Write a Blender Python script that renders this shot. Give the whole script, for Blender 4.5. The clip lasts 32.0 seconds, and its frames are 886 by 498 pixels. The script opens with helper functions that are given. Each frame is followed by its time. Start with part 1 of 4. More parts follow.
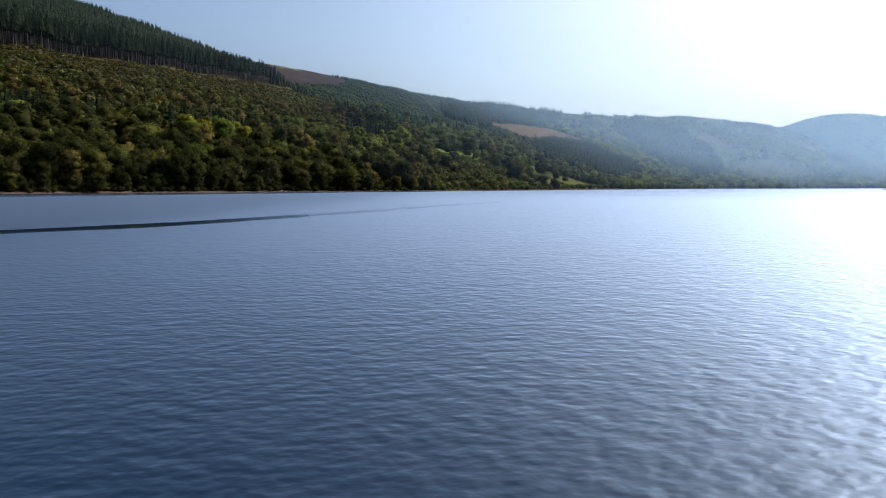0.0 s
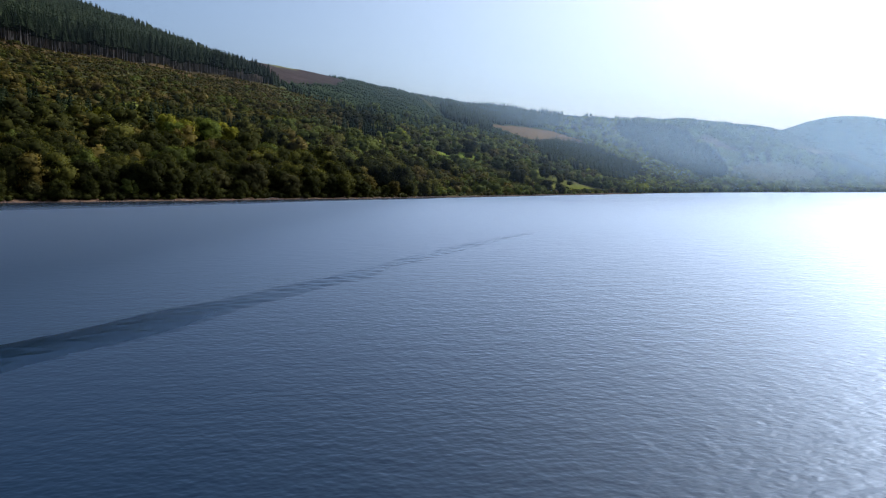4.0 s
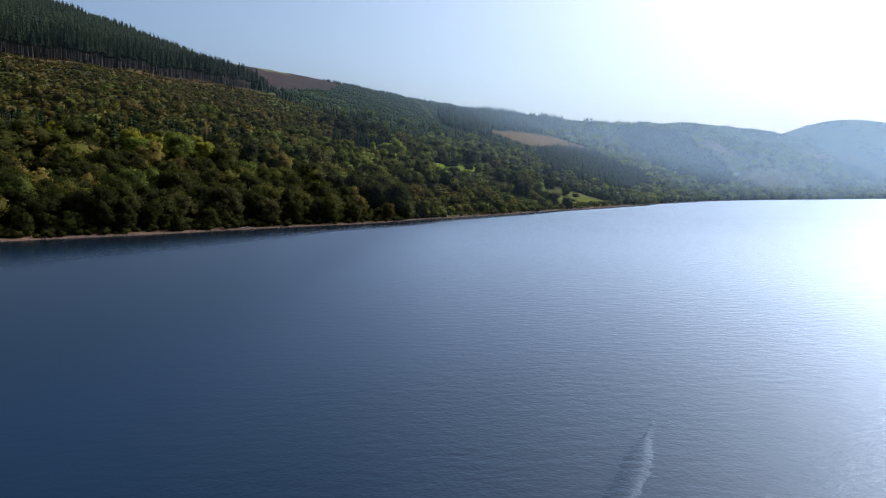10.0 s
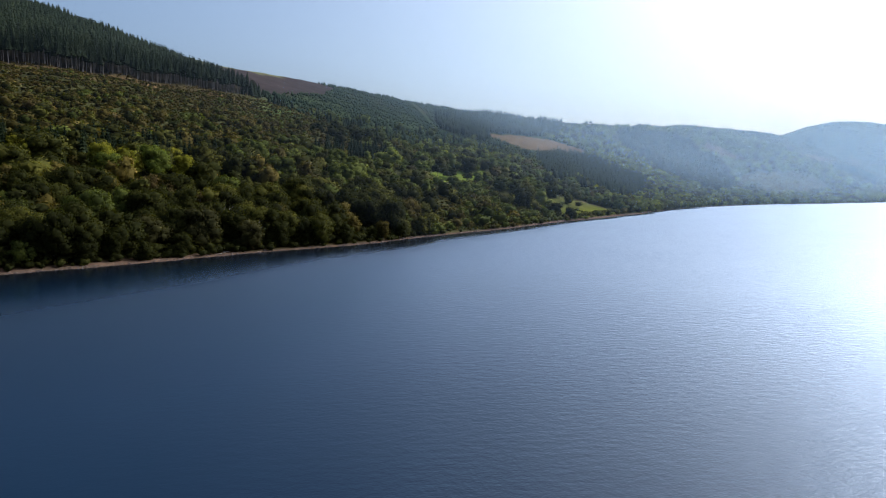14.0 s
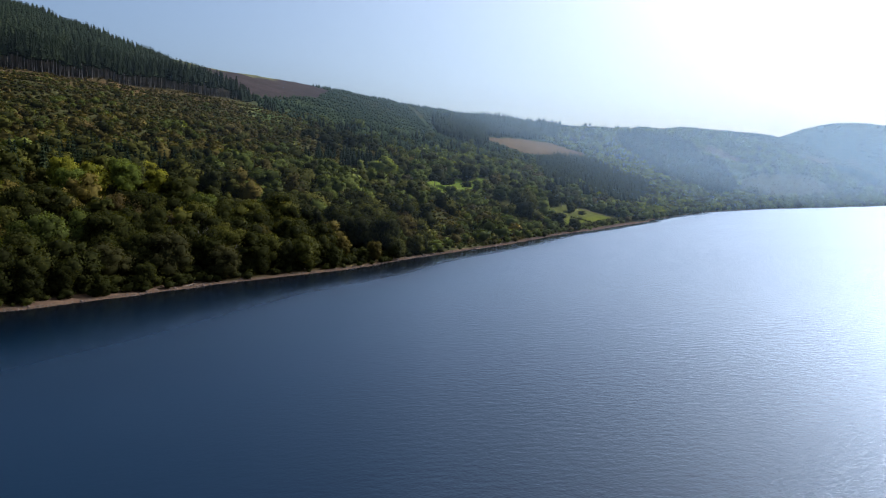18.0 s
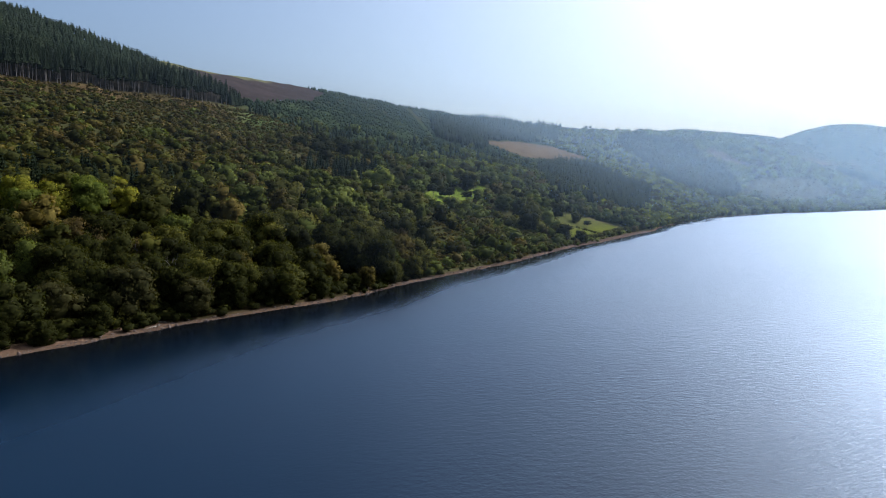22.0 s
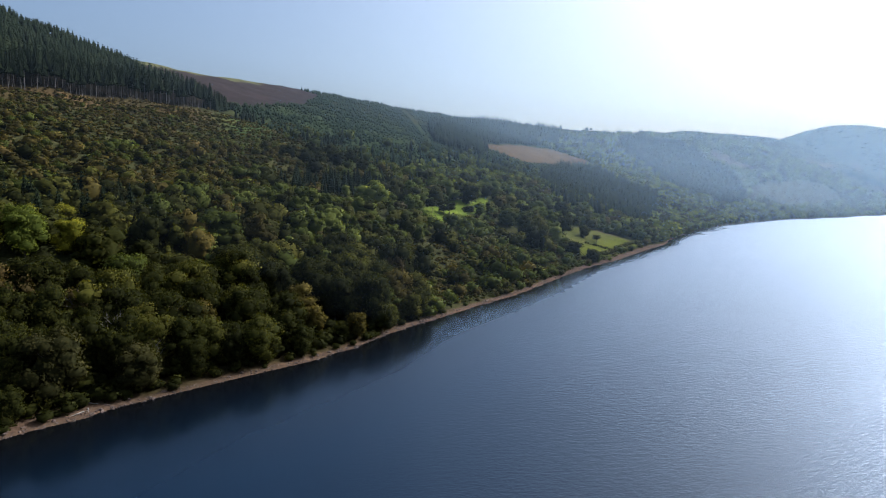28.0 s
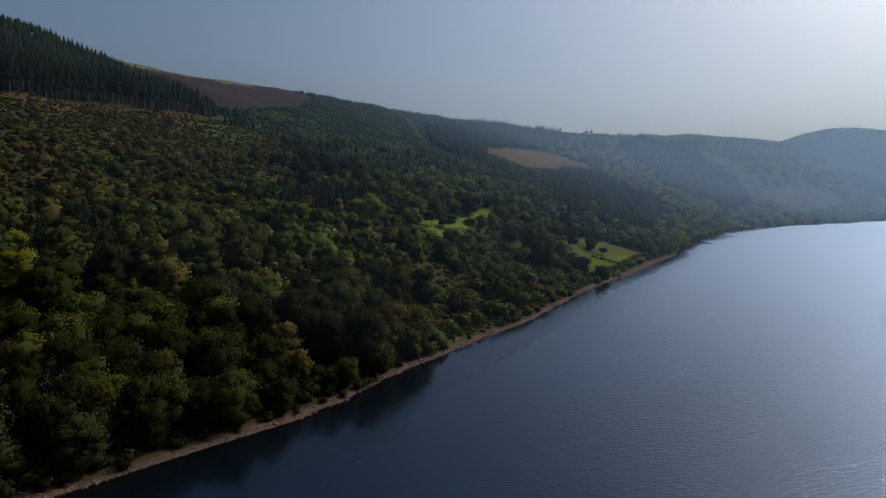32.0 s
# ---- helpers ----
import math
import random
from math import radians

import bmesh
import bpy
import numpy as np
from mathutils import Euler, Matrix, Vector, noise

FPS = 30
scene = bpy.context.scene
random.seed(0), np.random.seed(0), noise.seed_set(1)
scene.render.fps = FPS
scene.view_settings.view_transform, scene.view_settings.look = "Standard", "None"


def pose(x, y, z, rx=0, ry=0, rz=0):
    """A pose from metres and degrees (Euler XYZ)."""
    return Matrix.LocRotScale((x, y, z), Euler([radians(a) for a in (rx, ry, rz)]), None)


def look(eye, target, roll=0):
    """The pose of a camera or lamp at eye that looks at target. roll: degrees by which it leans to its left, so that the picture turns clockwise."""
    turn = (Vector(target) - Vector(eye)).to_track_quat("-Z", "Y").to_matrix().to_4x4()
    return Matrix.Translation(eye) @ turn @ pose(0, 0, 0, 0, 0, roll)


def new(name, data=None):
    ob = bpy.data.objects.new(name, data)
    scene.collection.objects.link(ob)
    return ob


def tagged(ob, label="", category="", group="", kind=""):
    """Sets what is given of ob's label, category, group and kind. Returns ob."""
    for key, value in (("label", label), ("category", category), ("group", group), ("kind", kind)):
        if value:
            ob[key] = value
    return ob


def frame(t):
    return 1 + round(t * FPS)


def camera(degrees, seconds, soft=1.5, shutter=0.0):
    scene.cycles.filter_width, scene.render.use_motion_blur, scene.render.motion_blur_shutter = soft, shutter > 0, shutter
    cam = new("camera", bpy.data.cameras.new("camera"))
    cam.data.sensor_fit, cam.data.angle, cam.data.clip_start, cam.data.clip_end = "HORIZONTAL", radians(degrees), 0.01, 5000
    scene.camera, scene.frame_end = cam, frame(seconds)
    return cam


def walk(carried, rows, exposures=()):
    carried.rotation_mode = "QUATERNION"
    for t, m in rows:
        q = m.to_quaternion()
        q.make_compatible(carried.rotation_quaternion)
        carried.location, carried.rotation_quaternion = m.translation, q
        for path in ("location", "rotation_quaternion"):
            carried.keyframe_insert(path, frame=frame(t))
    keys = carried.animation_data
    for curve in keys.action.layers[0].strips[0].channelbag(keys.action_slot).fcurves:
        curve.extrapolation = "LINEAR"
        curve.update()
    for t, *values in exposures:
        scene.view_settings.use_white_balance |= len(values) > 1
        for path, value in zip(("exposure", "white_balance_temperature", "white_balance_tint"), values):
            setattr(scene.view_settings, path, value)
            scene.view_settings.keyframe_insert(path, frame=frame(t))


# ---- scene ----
cam = camera(72, 32.0, soft=1.0)
PATH = [
    (0, pose(0.00, 0.00, 2.17, 84.226, -0.022, 0.002)),
    (1.5, pose(-0.65, 8.83, 2.74, 84.267, -0.115, -0.057)),
    (3.0, pose(-1.24, 17.63, 3.70, 84.312, -0.186, -0.117)),
    (4.5, pose(-1.71, 26.36, 5.39, 84.363, -0.213, -0.179)),
    (6, pose(-2.08, 35.00, 7.66, 84.420, -0.207, -0.244)),
    (8, pose(-2.53, 46.42, 10.76, 84.497, -0.190, -0.341)),
    (10, pose(-2.94, 57.60, 13.72, 84.571, -0.171, -0.450)),
    (12, pose(-3.18, 68.36, 16.90, 84.638, -0.115, -0.569)),
    (14, pose(-3.25, 79.00, 20.21, 84.692, -0.049, -0.701)),
    (16, pose(-3.23, 90.01, 23.38, 84.732, -0.012, -0.843)),
    (18, pose(-3.19, 101.48, 26.58, 84.765, 0.018, -0.964)),
    (20, pose(-3.23, 113.20, 29.92, 84.797, 0.055, -1.053)),
    (22, pose(-3.58, 124.62, 33.24, 84.817, 0.069, -1.148)),
    (24, pose(-4.12, 135.64, 36.47, 84.813, 0.058, -1.260)),
    (26, pose(-4.48, 146.65, 39.69, 84.775, 0.054, -1.361)),
    (28, pose(-4.78, 157.84, 42.98, 84.736, 0.044, -1.468)),
    (30, pose(-5.28, 169.31, 46.40, 84.740, -0.000, -1.608)),
    (32, pose(-5.93, 180.92, 49.90, 84.772, -0.067, -1.769)),
]
EXPOSURE = 0.25
walk(cam, PATH, exposures=[(0, EXPOSURE, 5250, 13), (31.6, EXPOSURE, 5250, 13), (32.0, EXPOSURE - 1.1, 5250, 13)])

# ---- daylight: low autumn sun ahead and to the right ----
SUN_AZ, SUN_EL = 57.0, 41.0
world = bpy.data.worlds.new("world")
scene.world = world
world.use_nodes = True
wt = world.node_tree
sky = wt.nodes.new("ShaderNodeTexSky")
sky.sky_type = "NISHITA"
sky.sun_disc = False
sky.sun_elevation = radians(SUN_EL)
sky.sun_rotation = radians(SUN_AZ)
sky.air_density = 1.0
sky.dust_density = 7.0
sky.ozone_density = 1.2
bg = wt.nodes["Background"]
bg.inputs["Strength"].default_value = 0.145
cool = wt.nodes.new("ShaderNodeMix")
cool.data_type, cool.blend_type = "RGBA", "MULTIPLY"
cool.inputs[0].default_value = 1.0
cool.inputs[7].default_value = (1.01, 1.0, 0.905, 1)
wt.links.new(sky.outputs["Color"], cool.inputs[6])
wt.links.new(cool.outputs[2], bg.inputs["Color"])

sun_data = bpy.data.lights.new("sun", "SUN")
sun_data.energy = 5.0
sun_data.angle = radians(0.6)
sun_data.color = (1.0, 0.93, 0.82)
sun = new("sun", sun_data)
saz, sel = radians(SUN_AZ), radians(SUN_EL)
to_sun = Vector((math.sin(saz) * math.cos(sel), math.cos(saz) * math.cos(sel), math.sin(sel)))
sun.matrix_world = look(to_sun * 500, (0, 0, 0))


# ---- materials ----
def nodes_of(name):
    m = bpy.data.materials.new(name)
    m.use_nodes = True
    nt = m.node_tree
    return m, nt, nt.nodes["Principled BSDF"], nt.nodes["Material Output"]


def node(nt, kind, **values):
    n = nt.nodes.new(kind)
    for key, value in values.items():
        if key in n.inputs.keys():
            n.inputs[key].default_value = value
    return n


def noise_tex(nt, scale, detail=3.0, rough=0.55, vector=None):
    n = node(nt, "ShaderNodeTexNoise", Scale=scale, Detail=detail, Roughness=rough)
    if vector is None:
        vector = nt.nodes.new("ShaderNodeNewGeometry").outputs["Position"]
    nt.links.new(vector, n.inputs["Vector"])
    return n.outputs["Fac"]


def calc(nt, op, a, b, clamp=False):
    n = nt.nodes.new("ShaderNodeMath")
    n.operation, n.use_clamp = op, clamp
    for k, v in ((0, a), (1, b)):
        if isinstance(v, (int, float)):
            n.inputs[k].default_value = v
        else:
            nt.links.new(v, n.inputs[k])
    return n.outputs[0]


def ramp(nt, fac, stops):
    n = nt.nodes.new("ShaderNodeValToRGB")
    els = n.color_ramp.elements
    while len(els) < len(stops):
        els.new(0.5)
    for e, (p, c) in zip(els, stops):
        e.position, e.color = p, (*c, 1)
    nt.links.new(fac, n.inputs["Fac"])
    return n.outputs["Color"]


def mix_color(nt, fac, a, b, blend="MIX"):
    n = nt.nodes.new("ShaderNodeMix")
    n.data_type, n.blend_type = "RGBA", blend
    for k, v in ((0, fac), (6, a), (7, b)):
        if isinstance(v, (int, float)):
            n.inputs[k].default_value = v
        elif isinstance(v, tuple):
            n.inputs[k].default_value = (*v, 1)
        else:
            nt.links.new(v, n.inputs[k])
    return n.outputs[2]


def foliage(name, dark, mid, light, trans=0.28, rough=0.8):
    """Leaves: tint by tree and by leaf, lower inside for crown shade, patches a few metres wide, light let through."""
    m, nt, p, out = nodes_of(name)
    tint = nt.nodes.new("ShaderNodeAttribute")
    tint.attribute_name = "tint"
    rnd = nt.nodes.new("ShaderNodeObjectInfo").outputs["Random"]
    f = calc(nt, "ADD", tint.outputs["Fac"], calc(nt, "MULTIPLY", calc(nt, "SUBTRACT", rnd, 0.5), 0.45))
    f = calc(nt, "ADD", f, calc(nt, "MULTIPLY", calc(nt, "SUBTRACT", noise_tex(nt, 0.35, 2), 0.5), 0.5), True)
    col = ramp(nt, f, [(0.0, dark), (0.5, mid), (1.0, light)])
    nt.links.new(col, p.inputs["Base Color"])
    p.inputs["Roughness"].default_value = rough
    p.inputs["Specular IOR Level"].default_value = 0.03
    tr = nt.nodes.new("ShaderNodeBsdfTranslucent")
    nt.links.new(mix_color(nt, 1.0, col, (1.25, 1.25, 0.55), "MULTIPLY"), tr.inputs["Color"])
    mx = nt.nodes.new("ShaderNodeMixShader")
    mx.inputs[0].default_value = trans
    nt.links.new(p.outputs[0], mx.inputs[1])
    nt.links.new(tr.outputs[0], mx.inputs[2])
    nt.links.new(mx.outputs[0], out.inputs["Surface"])
    return m


LEAF_DARK = foliage("oak_leaves", (0.0125, 0.0132, 0.0030), (0.0245, 0.0262, 0.0048), (0.0445, 0.0425, 0.0072), 0.36)
LEAF_MID = foliage("birch_leaves", (0.031, 0.032, 0.0060), (0.062, 0.060, 0.0095), (0.100, 0.089, 0.0145), 0.33)
LEAF_OLIVE = foliage("autumn_scrub_leaves", (0.036, 0.0303, 0.0072), (0.0705, 0.0548, 0.0108), (0.1161, 0.0852, 0.0155))
LEAF_GREEN = foliage("ash_leaves", (0.036, 0.042, 0.0085), (0.068, 0.078, 0.0135), (0.108, 0.118, 0.0200), 0.36)
LEAF_RUST = foliage("rusty_leaves", (0.0411, 0.0298, 0.0102), (0.0768, 0.0553, 0.017), (0.116, 0.0816, 0.0221))
LEAF_ORANGE = foliage("turning_leaves", (0.05, 0.0391, 0.0093), (0.0937, 0.0731, 0.0153), (0.1428, 0.1105, 0.0229))
LEAF_LIME = foliage("lime_leaves", (0.080, 0.082, 0.0085), (0.150, 0.144, 0.0120), (0.230, 0.202, 0.0160), 0.45)
LEAF_GREY = foliage("willow_leaves", (0.0208, 0.0205, 0.0062), (0.035, 0.0324, 0.009), (0.0508, 0.0447, 0.0131))
LEAF_BRIGHT = foliage("fresh_green_leaves", (0.0668, 0.0822, 0.0125), (0.109, 0.1248, 0.0173), (0.1707, 0.1716, 0.0259), 0.42)
NEEDLES = foliage("spruce_needles", (0.010, 0.0142, 0.0062), (0.0182, 0.0250, 0.0096), (0.0310, 0.0390, 0.0142), 0.15)
NEEDLES_YOUNG = foliage("young_spruce_needles", (0.022, 0.034, 0.014), (0.040, 0.056, 0.020), (0.072, 0.088, 0.030), 0.2)


def bark(name, a, b):
    m, nt, p, out = nodes_of(name)
    f = noise_tex(nt, 2.2, 5, 0.7)
    nt.links.new(ramp(nt, f, [(0.3, a), (0.7, b)]), p.inputs["Base Color"])
    p.inputs["Roughness"].default_value = 0.9
    bump = node(nt, "ShaderNodeBump", Strength=0.6, Distance=0.05)
    nt.links.new(noise_tex(nt, 9, 4), bump.inputs["Height"])
    nt.links.new(bump.outputs[0], p.inputs["Normal"])
    return m


BARK = bark("grey_brown_bark", (0.06, 0.045, 0.032), (0.15, 0.12, 0.09))
BARK_SPRUCE = bark("spruce_bark", (0.075, 0.062, 0.052), (0.17, 0.145, 0.125))


def ground_material():
    """Land cover is stored on the ground: colour by cover, broken up by tufts, stones and soil."""
    m, nt, p, out = nodes_of("hillside_ground")
    cover = nt.nodes.new("ShaderNodeAttribute")
    cover.attribute_name = "cover"
    big = ramp(nt, noise_tex(nt, 0.045, 4, 0.6), [(0.25, (0.72, 0.74, 0.70)), (0.75, (1.25, 1.18, 1.12))])
    fine = ramp(nt, noise_tex(nt, 0.9, 5, 0.75), [(0.25, (0.55, 0.55, 0.55)), (0.75, (1.4, 1.4, 1.4))])
    c = mix_color(nt, 1.0, cover.outputs["Color"], big, "MULTIPLY")
    c = mix_color(nt, 1.0, c, fine, "MULTIPLY")
    nt.links.new(c, p.inputs["Base Color"])
    p.inputs["Roughness"].default_value = 0.95
    p.inputs["Specular IOR Level"].default_value = 0.0
    bump = node(nt, "ShaderNodeBump", Strength=0.9, Distance=0.5)
    nt.links.new(noise_tex(nt, 0.8, 6, 0.7), bump.inputs["Height"])
    nt.links.new(bump.outputs[0], p.inputs["Normal"])
    return m


def stone_material():
    m, nt, p, out = nodes_of("red_sandstone")
    rnd = nt.nodes.new("ShaderNodeNewGeometry").outputs["Random Per Island"]
    c = ramp(nt, rnd, [(0.0, (0.040, 0.025, 0.017)), (0.5, (0.068, 0.043, 0.030)), (1.0, (0.105, 0.074, 0.054))])
    f = ramp(nt, noise_tex(nt, 3.5, 5), [(0.3, (0.7, 0.7, 0.7)), (0.7, (1.2, 1.2, 1.2))])
    nt.links.new(mix_color(nt, 1.0, c, f, "MULTIPLY"), p.inputs["Base Color"])
    p.inputs["Roughness"].default_value = 0.9
    return m


def water_material():
    """Deep lake water under a light breeze."""
    m, nt, p, out = nodes_of("lake_water")
    p.inputs["Specular IOR Level"].default_value = 0.0
    p.inputs["Roughness"].default_value = 0.6
    pos = nt.nodes.new("ShaderNodeNewGeometry").outputs["Position"]
    mp = nt.nodes.new("ShaderNodeMapping")
    mp.inputs["Rotation"].default_value = (0, 0, radians(-14))
    mp.inputs["Scale"].default_value = (0.95, 1.35, 1.0)
    nt.links.new(pos, mp.inputs["Vector"])
    v = mp.outputs[0]
    long_waves = nt.nodes.new("ShaderNodeAttribute")
    long_waves.attribute_name = "long_waves"
    ripple = calc(nt, "MULTIPLY", calc(nt, "SUBTRACT", noise_tex(nt, 3.8, 1, 0.5, v), 0.5), 0.82)
    ripple = calc(nt, "ADD", ripple, calc(nt, "MULTIPLY", calc(nt, "SUBTRACT", noise_tex(nt, 9.0, 1, 0.5, v), 0.5), 0.16))
    mid_wave = calc(nt, "MULTIPLY", calc(nt, "SUBTRACT", noise_tex(nt, 1.5, 1, 0.5, v), 0.5), calc(nt, "ADD", 0.5, calc(nt, "MULTIPLY", long_waves.outputs["Fac"], 0.6)))
    longer = nt.nodes.new("ShaderNodeMapping")
    longer.inputs["Rotation"].default_value = (0, 0, radians(-20))
    longer.inputs["Scale"].default_value = (0.5, 1.1, 1.0)
    nt.links.new(pos, longer.inputs["Vector"])
    wave = calc(nt, "MULTIPLY", calc(nt, "SUBTRACT", noise_tex(nt, 1.0, 1, 0.5, longer.outputs[0]), 0.5), 1.6)
    shelter = nt.nodes.new("ShaderNodeAttribute")
    shelter.attribute_name = "breeze"
    depth = nt.nodes.new("ShaderNodeAttribute")
    depth.attribute_name = "depth"
    # neutral and dark by the shore, turning blue farther out
    nt.links.new(mix_color(nt, depth.outputs["Fac"], (0.0030, 0.0030, 0.0030), (0.0000, 0.0060, 0.0160)), p.inputs["Base Color"])
    # the breeze comes in patches
    gust = ramp(nt, noise_tex(nt, 0.02, 2, 0.5), [(0.35, (0.8, 0.8, 0.8)), (0.65, (1, 1, 1))])
    bump = node(nt, "ShaderNodeBump", Strength=1.0, Distance=0.13)
    nt.links.new(calc(nt, "MULTIPLY", calc(nt, "MULTIPLY", calc(nt, "ADD", calc(nt, "ADD", ripple, mid_wave), calc(nt, "MULTIPLY", wave, long_waves.outputs["Fac"])), gust), shelter.outputs["Fac"]), bump.inputs["Height"])
    chop = nt.nodes.new("ShaderNodeAttribute")
    chop.attribute_name = "chop"
    nt.links.new(bump.outputs[0], p.inputs["Normal"])
    gloss = node(nt, "ShaderNodeBsdfGlossy", Color=(0.655, 0.755, 0.895, 1))
    nt.links.new(chop.outputs["Fac"], gloss.inputs["Roughness"])
    nt.links.new(bump.outputs[0], gloss.inputs["Normal"])
    fres = node(nt, "ShaderNodeFresnel", IOR=1.34)
    nt.links.new(bump.outputs[0], fres.inputs["Normal"])
    mx = nt.nodes.new("ShaderNodeMixShader")
    # facets turned away hide behind their neighbours, so the shine never reaches its full strength
    nt.links.new(calc(nt, "MULTIPLY", fres.outputs[0], calc(nt, "SUBTRACT", 1.0, calc(nt, "MULTIPLY", fres.outputs[0], 0.42))), mx.inputs[0])
    nt.links.new(p.outputs[0], mx.inputs[1])
    nt.links.new(gloss.outputs[0], mx.inputs[2])
    nt.links.new(mx.outputs[0], out.inputs["Surface"])
    return m


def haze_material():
    """Sheets that stand in for haze: let most light by and scatter a little of the daylight."""
    m, nt, p, out = nodes_of("haze_sheet")
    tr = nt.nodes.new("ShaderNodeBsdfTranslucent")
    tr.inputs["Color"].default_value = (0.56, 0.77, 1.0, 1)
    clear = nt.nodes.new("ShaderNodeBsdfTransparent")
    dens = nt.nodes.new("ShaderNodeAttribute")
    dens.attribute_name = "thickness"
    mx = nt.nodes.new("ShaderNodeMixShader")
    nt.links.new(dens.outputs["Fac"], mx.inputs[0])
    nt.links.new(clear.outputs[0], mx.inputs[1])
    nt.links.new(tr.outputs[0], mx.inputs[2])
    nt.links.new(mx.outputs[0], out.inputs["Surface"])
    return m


GROUND, STONE, WATER, HAZE = ground_material(), stone_material(), water_material(), haze_material()

# ---- the lie of the land: u runs along the valley, D is the way up from the shore ----
AX = np.array([0.67, 0.742]) / math.hypot(0.67, 0.742)
SHORE_X = np.array([-330, -290, -235, -180, -125, -100, -82, -66, -52, -38, -24, -14, 3, 37, 80, 104, 122, 148, 168, 192, 202, 209, 221, 245, 273,
                    312, 377, 446, 512, 578, 654, 738, 850, 1000, 1150, 1300], float)
SHORE_Y = np.array([-300, -60, 90, 165, 213, 238, 258, 280, 294, 309, 324, 347, 370, 418, 493, 526, 550, 592, 622, 657, 672, 695, 712, 754, 796,
                    853, 945, 1021, 1080, 1130, 1176, 1227, 1296, 1400, 1560, 1720], float)
RIDGE_U = np.array([-600, 0, 150, 230, 300, 460, 515, 616, 690, 790, 900, 1010, 1110, 1200, 1264, 1450, 1600, 1900, 2270, 2700], float)
RIDGE_H = np.array([360, 290, 290, 235, 197, 202, 213, 221, 220, 219, 217, 213, 208, 197, 188, 186, 194, 206, 236, 250], float)
FAR_BANK_Y = np.array([-900, -500, -200, 100, 300, 430, 470, 486, 500, 540, 700, 980, 1300, 1600, 1900, 2600], float)
FAR_BANK_X = np.array([150, 250, 320, 300, 335, 372, 352, 345, 356, 420, 620, 900, 1210, 1470, 1600, 1700], float)


def to_uv(x, y):
    return (x + 100) * AX[0] + (y - 238) * AX[1], -(x + 100) * AX[1] + (y - 238) * AX[0]


SHORE_U, SHORE_V = to_uv(SHORE_X, SHORE_Y)


def shore_v(u):
    return sum(np.interp(u + o, SHORE_U, SHORE_V) for o in (-12, -6, 0, 6, 12)) / 5


def from_ud(u, d):
    v = d + shore_v(u)
    return -100 + u * AX[0] - v * AX[1], 238 + u * AX[1] + v * AX[0]


def swell(x, y, size, seed):
    """Smooth random relief between -1 and 1."""
    total = np.zeros_like(np.asarray(x, float))
    for n in range(5):
        a = seed * 1.7 + n * 2.399
        k = 2 * math.pi / (size * (0.6 + 0.22 * n))
        total = total + np.sin(k * (x * math.cos(a) + y * math.sin(a)) + seed * 3.1 + n * 1.3)
    return total / 3.0


def land(x, y):
    """Height of the ground, and u and D."""
    x, y = np.asarray(x, float), np.asarray(y, float)
    u, v = to_uv(x, y)
    d = v - shore_v(u) + 0.7 * swell(x, y, 16, 3) * np.clip((700 - u) / 300, 0, 1)
    g = np.interp(u, [0, 1100, 1500, 2200], [0.35, 0.35, 0.42, 0.52])
    r = sum(np.interp(u + o, RIDGE_U, RIDGE_H) for o in (-60, -30, 0, 30, 60)) / 5
    slope, top = g * d, r + 0.02 * (d - r / g)
    h = -12 * np.log(np.exp(-np.clip(slope, -200, 900) / 12) + np.exp(-np.clip(top, -100, 900) / 12))
    h = np.where(d < 90, np.minimum(h, 0.13 * d + np.clip(d - 7, 0, None) ** 2 * 0.0042), h)
    up = np.clip((d - 25) / 80, 0, 1)
    h = h + up * (1.6 * swell(x, y, 70, 1) + 0.7 * swell(x, y, 23, 2))
    peak = 322 * np.exp(-(((x - 1720) / 520) ** 2 + ((y - 2770) / 520) ** 2)) + 265 * np.exp(-(((x - 2500) / 500) ** 2 + ((y - 2900) / 500) ** 2))
    h = np.where(d > 0, np.maximum(h, peak - 20), h)
    east = 0.16 * (x - np.interp(y, FAR_BANK_Y, FAR_BANK_X))
    east = np.where(east > 40, 40 + (east - 40) * 0.4, east)
    south = 0.12 * (-480 - y)
    return np.maximum(np.maximum(h, east), np.maximum(south, -14)), u, d


def weight(d, lo, hi, soft=8.0):
    return np.clip((d - lo) / soft + 0.5, 0, 1) * np.clip((hi - d) / soft + 0.5, 0, 1)


# fields and open ground, as (u, D) outlines
CLEARING = [(258, 70), (285, 73), (318, 78), (356, 86), (378, 96), (376, 110), (345, 106), (318, 103), (285, 96), (264, 92)]
MEADOW = [(352, 11), (400, 8), (445, 9), (492, 15), (482, 34), (468, 46), (432, 55), (400, 51), (372, 51), (362, 36), (358, 26)]
BROWN_FIELD = [(690, 300), (750, 246), (850, 240), (975, 244), (1015, 290), (995, 345), (900, 362), (760, 335)]
FELLED = [(1270, 142), (1358, 159), (1517, 158), (1540, 129), (1488, 81), (1337, 54), (1200, 50), (1185, 93)]
STRIPE = [(1471, 344), (1474, 303), (1457, 271), (1472, 212), (1430, 194), (1399, 221), (1380, 253), (1395, 289)]
PALE_STRIP = [(1919, 275), (2203, 250), (2686, 232), (2115, 228), (1835, 240)]
DARK_BLOCK = [(1305, 435), (1418, 411), (1443, 355), (1363, 278), (1333, 220), (1276, 164), (1171, 91), (1048, 44), (993, 57), (1020, 112), (1080, 184), (1143, 268), (1209, 360)]
DARK_CORNER = [(2065, 199), (2653, 148), (1871, 78), (1578, 91), (1734, 144)]

